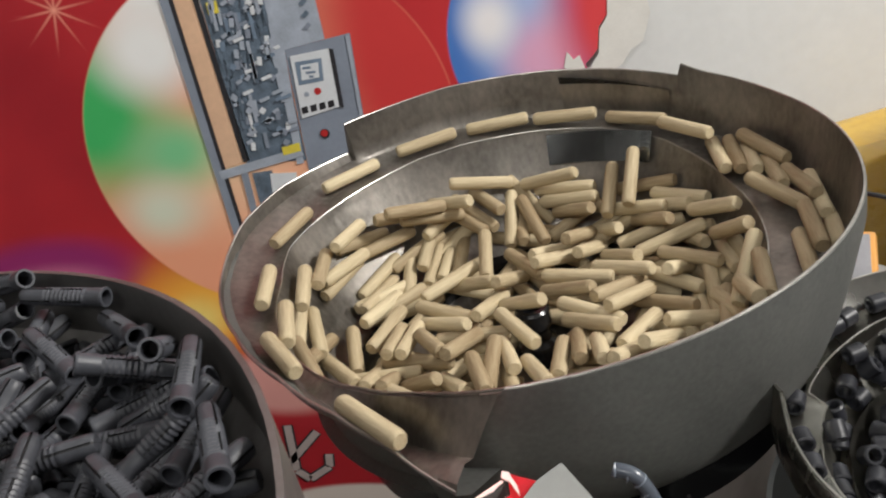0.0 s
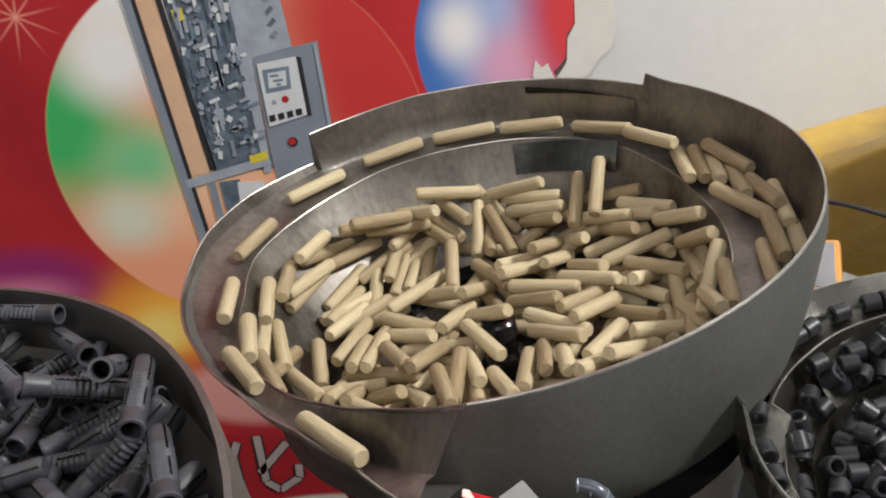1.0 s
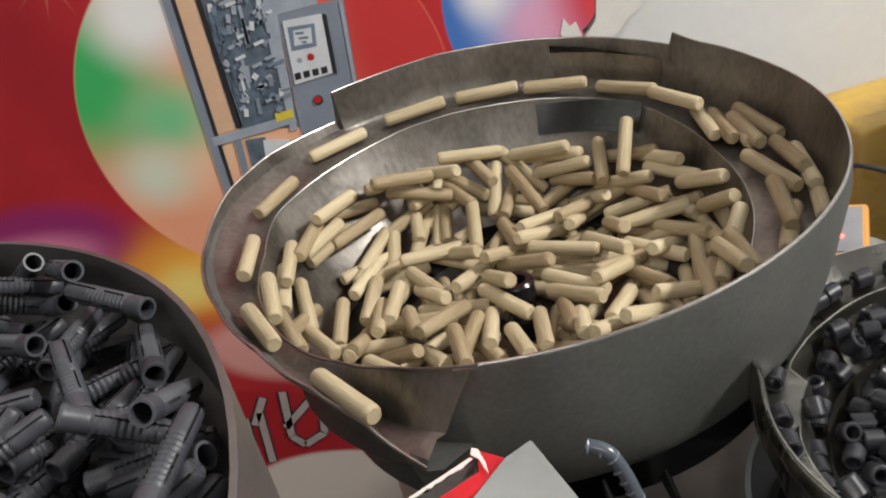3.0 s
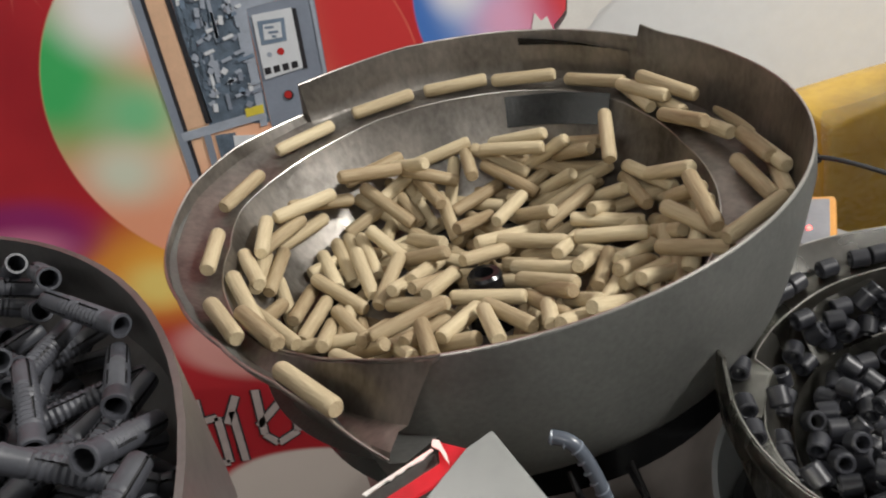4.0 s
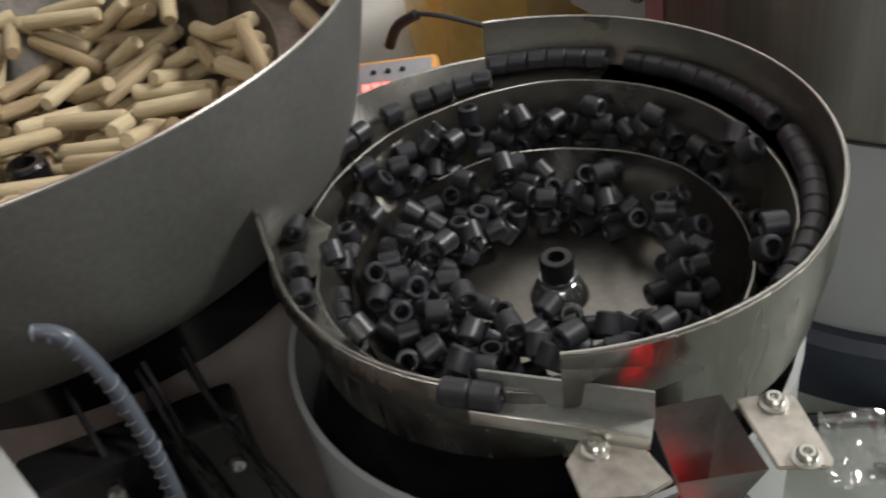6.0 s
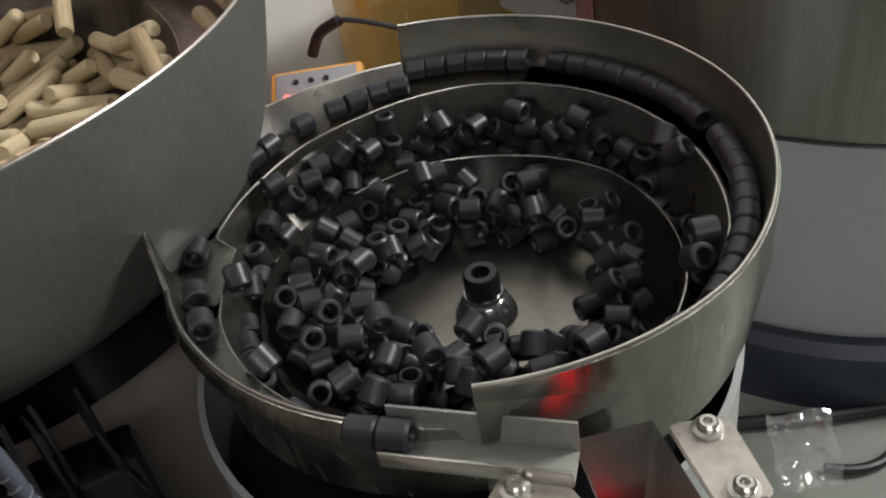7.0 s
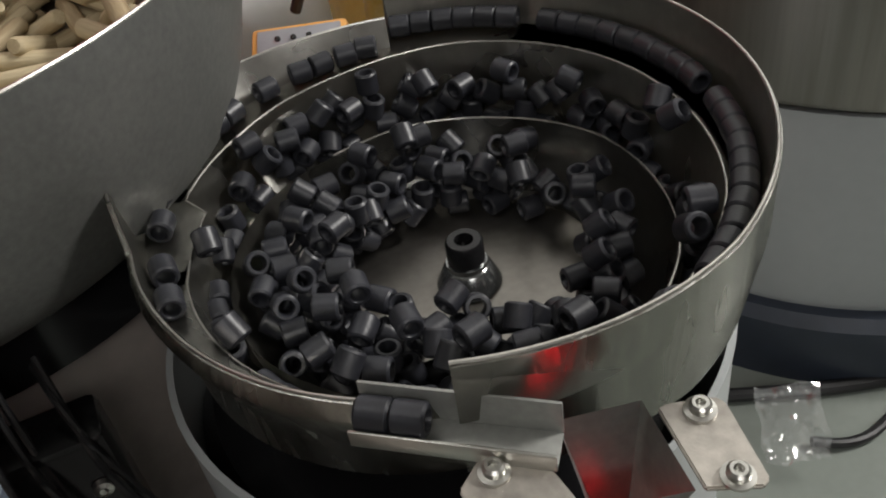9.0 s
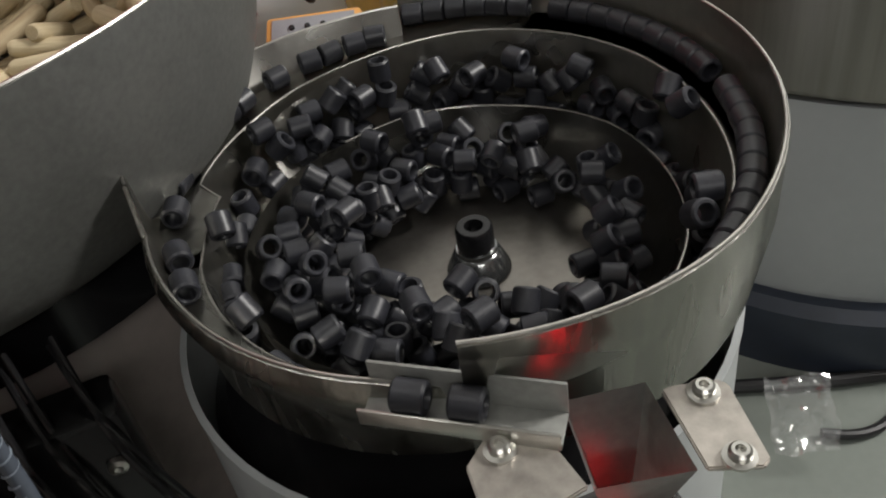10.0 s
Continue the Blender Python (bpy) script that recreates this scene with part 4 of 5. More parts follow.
def plug_mesh():
    """A wall plug: ribbed sleeve with dashed slots, a thin open collar and a crossed tip."""
    h = PL / 2
    prof = [(0, -h + 0.014), (0.0024, -h + 0.013), (0.0026, -h), (PR + 0.00015, -h), (PR + 0.0003, -h + 0.0006), (PR + 0.0002, -h + 0.0012), (PR, -h + 0.0016), (PR, -h + 0.006)]
    z = -h + 0.0065
    while z < 0.006:
        prof += [(PR - 0.0003, z + 0.0004), (PR + 0.0001, z + 0.0013)]
        z += 0.0017
    prof += [(PR - 0.0001, z + 0.0004), (PR - 0.0001, h - 0.0045), (PR - 0.0001, h - 0.003), (PR - 0.0003, h - 0.0006), (PR - 0.0008, h), (0, h)]
    angles = [radians(90 * q + a) for q in range(4) for a in (-7, 7, 26, 45, 64)]
    body = bmesh.new()
    rings = []
    for r, z in prof:
        rings.append([body.verts.new((0, 0, z))] if r < 1e-6 else [body.verts.new((r * math.cos(a), r * math.sin(a), z)) for a in angles])
    n = len(angles)
    cut = []
    for a, b in zip(rings, rings[1:]):
        for k in range(n):
            j = (k + 1) % n
            if len(a) == 1:
                f = body.faces.new((a[0], b[j], b[k]))
            elif len(b) == 1:
                f = body.faces.new((a[k], a[j], b[0]))
            else:
                f = body.faces.new((a[k], a[j], b[j], b[k]))
            c = f.calc_center_median()
            if k % 5 == 0 and c.z > h - 0.0003:
                f.material_index = 1
            elif k % 5 == 0 and math.hypot(c.x, c.y) > 0.85 * PR and (-0.009 < c.z < 0.0005 or 0.003 < c.z < h - 0.001):
                cut.append(f)
    bmesh.ops.recalc_face_normals(body, faces=body.faces[:])
    rim = bmesh.ops.inset_region(body, faces=cut, thickness=0.00005, depth=-0.0007)
    for f in cut + rim["faces"]:
        f.material_index = 1
    return mesh_from("wall_plug", body, [PLUG_PLASTIC, SLOT_SHADE], 40)


PLUG = plug_mesh()


def c_surface(r, th):
    z = np.where(r < 0.2, -0.036, -0.03)
    return z


def plug_pile():
    rng = random.Random(21)
    items = []
    first = Heap(c_surface, 0.22, 0.002)

    def held(x, y, yaw):
        e = max(math.hypot(x + sg * 0.5 * PL * math.cos(yaw), y + sg * 0.5 * PL * math.sin(yaw)) for sg in (-1, 1)) - (CR - 0.006)
        d = max(math.hypot(x, y), 0.02)
        return (x * (1 - max(0.0, e) / d), y * (1 - max(0.0, e) / d), yaw)

    # the plugs that lie buried below the loose ones
    base = Heap(c_surface, 0.22, 0.002)
    rb = random.Random(77)
    verts, faces, slots = [], [], []
    me = PLUG
    co = [v.co.copy() for v in me.vertices]
    po = [(tuple(p.vertices), p.material_index) for p in me.polygons]
    for k in range(230):
        spots = []
        for _ in range(8):
            a, r = rb.uniform(-35, 135), 0.2 * math.sqrt(rb.uniform(0.1, 1))
            spots.append(held(r * math.cos(radians(a)), r * math.sin(radians(a)), rb.random() * math.pi))
        x, y, yaw = base.lowest(spots, PL, PR)
        z, tilt = base.rest(x, y, yaw, PL, PR, 30)
        m = lying(x, y, z, math.degrees(yaw), tilt, rb.random() * 360)
        n0 = len(verts)
        verts += [m @ c for c in co]
        for q, i in po:
            faces.append([n0 + j for j in q])
            slots.append(i)
    low = bpy.data.meshes.new("plug_layer")
    low.from_pydata(verts, [], faces)
    for m in (PLUG_PLASTIC, SLOT_SHADE):
        low.materials.append(m)
    low.polygons.foreach_set("material_index", slots)
    smooth(low, 40)
    layer = tagged(place(new("plug_layer", low), pose(C[0], C[1], CZ)), "deep layer of grey ribbed wall plugs in the bowl", "wall plugs", kind="stuff")
    first.h = base.h.copy()

    for k in range(225):
        spots = []
        for _ in range(9):
            a, r = rng.uniform(-30, 125), 0.2 * math.sqrt(rng.uniform(0.12, 1))
            spots.append(held(r * math.cos(radians(a)), r * math.sin(radians(a)), rng.random() * math.pi))
        x, y, yaw = first.lowest(spots, PL, PR)
        z, tilt = first.rest(x, y, yaw, PL, PR, 30)
        items.append((lying(x, y, z, math.degrees(yaw), tilt, rng.random() * 360), rng.uniform(0.93, 1.07)))
    for a in range(-26, 135, 9):
        x, y, yaw = held(0.2 * math.cos(radians(a)), 0.2 * math.sin(radians(a)), radians(a + 90 + rng.uniform(-22, 22)))
        z, tilt = first.rest(x, y, yaw, PL, PR, 30)
        items.append((lying(x, y, z, math.degrees(yaw), tilt, rng.random() * 360), 1.0))
    # the whole load creeps round the bowl
    times = (0.0, 1.6, 1.95, 2.3, 2.7, 3.4, 4.1, 4.5, 10.0)
    turns = (0.0, 0.0, -4.0, -8.0, -12.0, -17.0, -21.0, -23.0, -23.0)
    at = pose(C[0], C[1], CZ)
    MOVES.append((layer, [(t, at @ pose(0, 0, 0, 0, 0, q)) for t, q in zip(times, turns)]))
    for m, own in items:
        ob = tagged(new("wall_plug", PLUG), "grey ribbed plastic wall plug with slots", "wall plug", "grey plugs in the feeder bowl")
        ob.matrix_basis = at @ m
        MOVES.append((ob, [(t, at @ pose(0, 0, 0, 0, 0, q * own) @ m) for t, q in zip(times, turns)]))


plug_pile()


# ================= printed banner on the wall =================
def banner_material():
    m = bpy.data.materials.new("printed_banner")
    m.use_nodes = True
    n, l = m.node_tree.nodes, m.node_tree.links
    b = n["Principled BSDF"]
    b.inputs["Roughness"].default_value = 0.38
    tc = n.new("ShaderNodeTexCoord")
    wob = n.new("ShaderNodeTexNoise")
    wob.inputs["Scale"].default_value, wob.inputs["Detail"].default_value = 3.0, 3
    l.new(tc.outputs["Object"], wob.inputs["Vector"])
    state = {}

    def dist(x, z, sx=1.0, sz=1.0, turn=0.0):
        mp = n.new("ShaderNodeMapping")
        mp.vector_type = "TEXTURE"
        mp.inputs["Location"].default_value = (x, 0, z)
        mp.inputs["Rotation"].default_value = (0, radians(turn), 0)
        mp.inputs["Scale"].default_value = (sx, 1000, sz)
        l.new(tc.outputs["Object"], mp.inputs["Vector"])
        ln = n.new("ShaderNodeVectorMath")
        ln.operation = "LENGTH"
        l.new(mp.outputs[0], ln.inputs[0])
        return ln.outputs["Value"]

    def fade(v, a, c):
        r = n.new("ShaderNodeMapRange")
        r.interpolation_type = "SMOOTHSTEP"
        r.inputs[1].default_value, r.inputs[2].default_value = a, c
        r.inputs[3].default_value, r.inputs[4].default_value = 1, 0
        l.new(v, r.inputs[0])
        return r.outputs[0]

    def times(a, c):
        k = n.new("ShaderNodeMath")
        k.operation = "MULTIPLY"
        l.new(a, k.inputs[0])
        if isinstance(c, float):
            k.inputs[1].default_value = c
        else:
            l.new(c, k.inputs[1])
        return k.outputs[0]

    def lay(colour, fac):
        mx = n.new("ShaderNodeMix")
        mx.data_type = "RGBA"
        mx.inputs[7].default_value = (*colour, 1)
        if "last" in state:
            l.new(state["last"], mx.inputs[6])
        else:
            mx.inputs[6].default_value = (0.5, 0.022, 0.03, 1)
        l.new(fac, mx.inputs[0])
        state["last"] = mx.outputs[2]

    lay((0.36, 0.012, 0.022), fade(wob.outputs["Fac"], 0.62, 0.4))
    lay((0.62, 0.04, 0.045), fade(dist(-0.02, 1.12, 0.12, 0.25), 0.0, 1.3))
    lay((0.95, 0.45, 0.06), fade(dist(-0.33, 0.915, 0.12, 0.06), 0.2, 1.5))
    lay((0.95, 0.72, 0.2), fade(dist(-0.36, 0.9, 0.04, 0.03), 0.2, 1.4))
    # lower left purple and pink globe
    lay((0.3, 0.02, 0.14), fade(dist(-0.50, 0.98, 0.12, 0.055), 0.6, 1.1))
    lay((0.85, 0.3, 0.45), fade(dist(-0.51, 0.965, 0.1, 0.04), 0.2, 1.1))
    # large globe: peach, green on its upper left, white glints
    globe = fade(dist(-0.215, 1.072), 0.1795, 0.183)
    lay((0.93, 0.4, 0.24), globe)
    lay((0.98, 0.62, 0.4), times(globe, fade(dist(-0.27, 1.06, 0.09, 0.07), 0.1, 1.5)))
    lay((0.66, 0.05, 0.05), times(globe, fade(dist(-0.06, 1.12, 0.13, 0.3), 0.3, 1.1)))
    lay((0.06, 0.5, 0.14), times(globe, fade(dist(-0.375, 1.14, 0.085, 0.095), 0.3, 1.25)))
    lay((0.22, 0.62, 0.3), times(globe, fade(dist(-0.31, 1.085, 0.05, 0.04), 0.1, 1.5)))
    lay((0.75, 0.78, 0.62), times(globe, fade(dist(-0.345, 1.03, 0.035, 0.03), 0.1, 1.8)))
    lay((0.97, 0.97, 0.95), times(globe, fade(dist(-0.30, 1.185, 0.055, 0.05), 0.2, 1.4)))
    lay((0.95, 0.95, 0.93), times(globe, fade(dist(-0.26, 1.25, 0.09, 0.07), 0.3, 1.3)))
    # second globe: blue edge, white glint, pink body
    globe = fade(dist(0.092, 1.11), 0.119, 0.122)
    lay((0.08, 0.22, 0.62), globe)
    lay((0.45, 0.55, 0.85), times(globe, fade(dist(0.04, 1.13, 0.06, 0.08), 0.4, 1.1)))
    lay((0.85, 0.45, 0.65), times(globe, fade(dist(0.06, 1.09, 0.05, 0.05), 0.2, 1.2)))
    lay((0.8, 0.07, 0.08), times(globe, fade(dist(0.125, 1.12, 0.06, 0.12), 0.3, 1.25)))
    lay((0.98, 0.96, 0.98), times(globe, fade(dist(0.014, 1.135, 0.03, 0.035), 0.1, 1.3)))
    # star burst
    for turn in (0, 36, 72, 108, 144):
        lay((0.9, 0.35, 0.25), times(fade(dist(-0.368, 1.24, 0.05, 0.0022, turn), 0.0, 1.0), 0.7))
    # pale slanting bands and the red foot
    lay((0.82, 0.45, 0.4), times(fade(dist(-0.30, 0.80, 0.09, 0.045, 20), 0.6, 1.05), 0.75))
    lay((0.4, 0.012, 0.02), fade(dist(-0.36, 0.70, 0.16, 0.062, 12), 0.85, 1.0))
    lay((0.7, 0.62, 0.56), fade(dist(-0.22, 0.53, 0.2, 0.1, 24), 0.93, 1.0))
    l.new(state["last"], b.inputs["Base Color"])
    bp, cr = n.new("ShaderNodeBump"), n.new("ShaderNodeTexNoise")
    cr.inputs["Scale"].default_value = 9
    l.new(tc.outputs["Object"], cr.inputs["Vector"])
    bp.inputs["Strength"].default_value, bp.inputs["Distance"].default_value = 0.25, 0.004
    l.new(cr.outputs["Fac"], bp.inputs["Height"])
    l.new(bp.outputs[0], b.inputs["Normal"])
    return m


BANNER_Y = 0.4395
PRINT = {
    "silver": material("print_silver", (0.42, 0.47, 0.55), 0.38, 0, 0.15, 60),
    "grey": material("print_blue_grey", (0.27, 0.31, 0.38), 0.38, 0, 0.1, 25),
    "dark": material("print_slate", (0.15, 0.2, 0.26), 0.38, 0, 0.35, 70),
    "white": material("print_white", (0.74, 0.77, 0.8), 0.38, 0, 0.06, 60),
    "screen": material("print_screen", (0.2, 0.27, 0.36), 0.38, 0, 0.1, 60),
    "red": material("print_red", (0.55, 0.03, 0.03), 0.38, 0, 0.1, 60),
    "yellow": material("print_yellow", (0.8, 0.66, 0.08), 0.38, 0, 0.1, 60),
    "peach": material("print_peach", (0.85, 0.55, 0.36), 0.38, 0, 0.1, 20),
    "black": material("print_black", (0.03, 0.03, 0.035), 0.38, 0, 0.1, 60),
    "ink": material("print_letter_white", (0.45, 0.38, 0.36), 0.38, 0, 0.1, 60),
}


def upright_plate(points, thick=0.0003):
    """A flat piece in x, z that faces -y."""
    bm = plate(points, thick)
    return moved(bm, pose(0, 0, 0, 90, 0, 0))


def banner():
    outline = [(-1.1, 0.42), (-0.12, 0.42), (0.02, 0.6), (0.10, 0.75), (0.15, 0.86), (0.196, 0.872), (0.207, 0.892), (0.199, 0.93), (0.17, 0.97), (0.12, 1.02),
               (0.10, 1.06), (0.094, 1.076), (0.102, 1.082), (0.108, 1.088), (0.112, 1.108), (0.122, 1.118), (0.124, 1.14), (0.148, 1.16), (0.155, 1.3), (0.16, 1.75), (-1.1, 1.75)]
    ob = part("wall_banner", upright_plate(outline, 0.0008), banner_material(), at=pose(0, BANNER_Y, 0))
    tagged(ob, "red printed banner with coloured globes and a machine picture", "banner")

    def printed(name, pts, ink, lift):
        part(name, upright_plate(pts), PRINT[ink], ob, at=pose(0, -0.0008 - 0.0003 * lift, 0))

    def bar(a, c, w, ink, lift, name="printed_bar"):
        d = (Vector(c) - Vector(a)).normalized() * w / 2
        p = Vector((-d.y, d.x))
        printed(name, [tuple(Vector(a) + p), tuple(Vector(a) - p), tuple(Vector(c) - p), tuple(Vector(c) + p)], ink, lift)

    # the machine: open frame on the left, mechanism, column and switch cabinet
    printed("printed_window", [(-0.262, 1.33), (-0.236, 1.33), (-0.243, 1.06), (-0.269, 1.058)], "peach", 1)
    printed("printed_mechanism", [(-0.229, 1.33), (-0.160, 1.33), (-0.189, 1.047), (-0.247, 1.058)], "dark", 1)
    printed("printed_cabinet", [(-0.176, 1.156), (-0.113, 1.157), (-0.123, 1.07), (-0.148, 0.99), (-0.195, 0.99), (-0.188, 1.05)], "grey", 2)
    printed("printed_column", [(-0.166, 1.33), (-0.128, 1.33), (-0.137, 1.157), (-0.176, 1.156), (-0.192, 1.045), (-0.199, 1.045)], "silver", 3)
    bar((-0.262, 1.34), (-0.283, 0.94), 0.008, "grey", 4)
    bar((-0.256, 1.34), (-0.277, 0.94), 0.004, "black", 3)
    bar((-0.235, 1.34), (-0.247, 1.06), 0.005, "black", 3)
    bar((-0.276, 1.052), (-0.19, 1.057), 0.009, "silver", 5)
    bar((-0.252, 1.05), (-0.262, 0.95), 0.007, "grey", 4)
    bar((-0.235, 1.046), (-0.243, 0.95), 0.02, "dark", 3)
    bar((-0.215, 1.04), (-0.225, 0.99), 0.026, "white", 4)
    bar((-0.116, 1.155), (-0.125, 1.07), 0.003, "silver", 5)
    printed("printed_control_panel", [(-0.173, 1.1495), (-0.136, 1.148), (-0.142, 1.092), (-0.18, 1.089)], "white", 6)
    printed("printed_panel_edge", [(-0.136, 1.148), (-0.132, 1.146), (-0.138, 1.09), (-0.142, 1.092)], "black", 6)
    printed("printed_screen", [(-0.170, 1.143), (-0.145, 1.141), (-0.149, 1.12), (-0.173, 1.121)], "screen", 7)
    printed("printed_screen_view", [(-0.166, 1.139), (-0.149, 1.138), (-0.152, 1.124), (-0.169, 1.125)], "white", 8)
    for k, z in enumerate((1.136, 1.131, 1.127)):
        bar((-0.165 + 0.002 * k, z), (-0.157 + 0.003 * (k % 2), z - 0.001), 0.0022, "screen", 9)
    for k in range(4):
        x = -0.1745 + 0.0087 * k
        printed("printed_switch", [(x - 0.003, 1.0995), (x + 0.003, 1.0998), (x + 0.0024, 1.0935), (x - 0.0036, 1.0932)], "black", 7)

    def dot(x, z, r, ink, lift):
        printed("printed_button", [(x + r * math.cos(k * math.pi / 6), z + r * math.sin(k * math.pi / 6)) for k in range(12)], ink, lift)

    dot(-0.1575, 1.1115, 0.0034, "red", 7)
    dot(-0.1685, 1.111, 0.0024, "silver", 7)
    dot(-0.163, 1.0695, 0.0048, "black", 6)
    dot(-0.1635, 1.07, 0.0036, "red", 7)
    printed("printed_sticker", [(-0.208, 1.066), (-0.19, 1.0665), (-0.191, 1.058), (-0.209, 1.0575)], "yellow", 6)
    printed("printed_sticker", [(-0.232, 1.214), (-0.222, 1.214), (-0.223, 1.203), (-0.233, 1.203)], "yellow", 6)
    rng = random.Random(8)
    for k in range(190):  # rods, guides and brackets of the mechanism
        z = rng.uniform(1.065, 1.31)
        f = (z - 1.05) / 0.28
        x = rng.uniform(-0.243 + 0.014 * f, -0.197 + 0.03 * f)
        w, h = rng.choice(((0.012, 0.002), (0.002, 0.016), (0.008, 0.004), (0.003, 0.008), (0.02, 0.0018), (0.0016, 0.028)))
        bar((x, z), (x + w * 0.5 + h * 0.05, z + h), min(w, h) + 0.0014, rng.choice(("silver", "silver", "grey", "screen", "silver", "white", "dark")), 4 + k % 5)
    for k in range(14):  # slots on the column
        z = 1.17 + 0.011 * k
        bar((-0.152 + 0.0012 * k, z), (-0.146 + 0.0012 * k, z + 0.004), 0.004, "dark" if k % 3 else "grey", 6)

    # two large characters, outlined
    def stroke(pts, dx, dz):
        for a, c in zip(pts, pts[1:]):
            bar((a[0] + dx, a[1] + dz), (c[0] + dx, c[1] + dz), 0.0125, "black", 3, "letter_edge")
            bar((a[0] + dx, a[1] + dz), (c[0] + dx, c[1] + dz), 0.0085, "ink", 5, "letter")

    stroke([(-0.33, 0.742), (-0.352, 0.706)], 0, 0)
    stroke([(-0.341, 0.722), (-0.349, 0.648)], 0, 0)
    stroke([(-0.306, 0.745), (-0.315, 0.68), (-0.303, 0.664), (-0.276, 0.676), (-0.272, 0.694)], 0, 0)
    stroke([(-0.276, 0.728), (-0.318, 0.694)], 0, 0)
    stroke([(-0.425, 0.735), (-0.395, 0.738)], 0, 0)
    stroke([(-0.44, 0.708), (-0.395, 0.712)], 0, 0)
    stroke([(-0.42, 0.708), (-0.438, 0.665), (-0.405, 0.67)], 0, 0)
    stroke([(-0.392, 0.715), (-0.36, 0.718), (-0.368, 0.65), (-0.382, 0.652)], 0, 0)
    stroke([(-0.376, 0.748), (-0.384, 0.69), (-0.404, 0.645)], 0, 0)
    return ob


banner()

# torn paper left beside the banner
for pts in ([(0.096, 1.07), (0.108, 1.083), (0.112, 1.105), (0.121, 1.116), (0.124, 1.138), (0.147, 1.158), (0.151, 1.25), (0.166, 1.25), (0.156, 1.15), (0.160, 1.11), (0.150, 1.085), (0.138, 1.08), (0.128, 1.068), (0.11, 1.06)],
            [(0.074, 1.078), (0.079, 1.092), (0.084, 1.083), (0.090, 1.086), (0.094, 1.07), (0.08, 1.065)]):
    tagged(part("torn_paper", upright_plate(pts, 0.0006), PAPER, at=pose(0, BANNER_Y - 0.001, 0)), "ragged cream strip of torn paper on the wall", "paper")

# ================= taped boxes behind the feeders =================
def carton(at, w, d, h, mat, label):
    c = thing("carton", at, label, "box", "taped cartons")
    bm = box(w, d, h, 0.004)
    bmesh.ops.subdivide_edges(bm, edges=[e for e in bm.edges if e.calc_length() > 0.05], cuts=7, use_grid_fill=True)
    for v in bm.verts:
        v.co += 0.004 * noise.noise_vector(v.co * 22 + Vector((w * 40, 0, 0)))
    part("carton_body", bm, mat, c, at=pose(0, 0, h / 2), sharp=60)
    return c


c1 = carton(pose(0.385, 0.37, TABLE, 0, 0, 8), 0.2, 0.09, 0.228, BOX_YELLOW, "yellow carton wrapped in crinkled clear film")
part("tape_band", box(0.045, 0.006, 0.225, 0.001), BOX_OLIVE, c1, "brown packing tape", at=pose(0.0, -0.0485, 0.118))
carton(pose(0.53, 0.385, TABLE, 0, 0, -6), 0.11, 0.09, 0.275, BOX_OLIVE, "olive carton wrapped in brown tape")
crate = thing("green_crate", pose(0.57, 0.3, TABLE), "dark green panel crate beside the cartons", "crate")
part("crate_body", box(0.12, 0.06, 0.2, 0.004), GREEN_PAINT, crate, at=pose(0, 0, 0.1))


def film_mesh(w, h, seed, amp=0.006, n=34):
    """A crumpled sheet: soft sags with sharp folds on them."""
    rows = []
    for i in range(n + 1):
        row = []
        for k in range(n + 1):
            p = Vector((k * 8.0 / n, i * 8.0 / n, seed))
            fold = 0.35 * (1 - 2 * abs(noise.noise(p * 0.9 + Vector((7, 3, 0))))) + 0.25 * (1 - 2 * abs(noise.noise(p * 2.1)))
            row.append(Vector((w * (k / n - 0.5), -0.8 * amp * fold, h * i / n)) + 0.6 * amp * noise.noise_vector(p * 0.6))
        rows.append(row)
    return sheet(rows)


def clear_film(name, rough, alpha, crinkle=0.9):
    m = bpy.data.materials.new(name)
    m.use_nodes = True
    n, l = m.node_tree.nodes, m.node_tree.links
    clear, gloss, haze = n.new("ShaderNodeBsdfTransparent"), n.new("ShaderNodeBsdfGlossy"), n["Principled BSDF"]
    gloss.inputs["Roughness"].default_value = rough
    haze.inputs["Base Color"].default_value = (0.8, 0.82, 0.82, 1)
    haze.inputs["Roughness"].default_value = 0.3
    m1, m2 = n.new("ShaderNodeMixShader"), n.new("ShaderNodeMixShader")
    m2.inputs[0].default_value = 0.2
    m1.inputs[0].default_value = alpha
    l.new(clear.outputs[0], m1.inputs[1])
    l.new(haze.outputs[0], m1.inputs[2])
    l.new(m1.outputs[0], m2.inputs[1])
    l.new(gloss.outputs[0], m2.inputs[2])
    l.new(m2.outputs[0], n["Material Output"].inputs["Surface"])
    tc, no, bp = n.new("ShaderNodeTexCoord"), n.new("ShaderNodeTexNoise"), n.new("ShaderNodeBump")
    no.inputs["Scale"].default_value, no.inputs["Detail"].default_value, no.inputs["Distortion"].default_value = 45, 3, 1.5
    bp.inputs["Strength"].default_value, bp.inputs["Distance"].default_value = crinkle, 0.004
    l.new(tc.outputs["Object"], no.inputs["Vector"])
    l.new(no.outputs["Fac"], bp.inputs["Height"])
    for node in (gloss, haze):
        l.new(bp.outputs[0], node.inputs["Normal"])
    return m


FILM = clear_film("clear_film", 0.12, 0.05, 1.0)
BAG_FILM = clear_film("bag_film", 0.1, 0.1, 0.12)
part("film_wrap", film_mesh(0.225, 0.245, 3.0, 0.0045), FILM, c1, "crinkled clear stretch film", at=pose(0, -0.058, 0.002), sharp=22)

# ================= the large feeder behind =================
D = (0.582, 0.096)


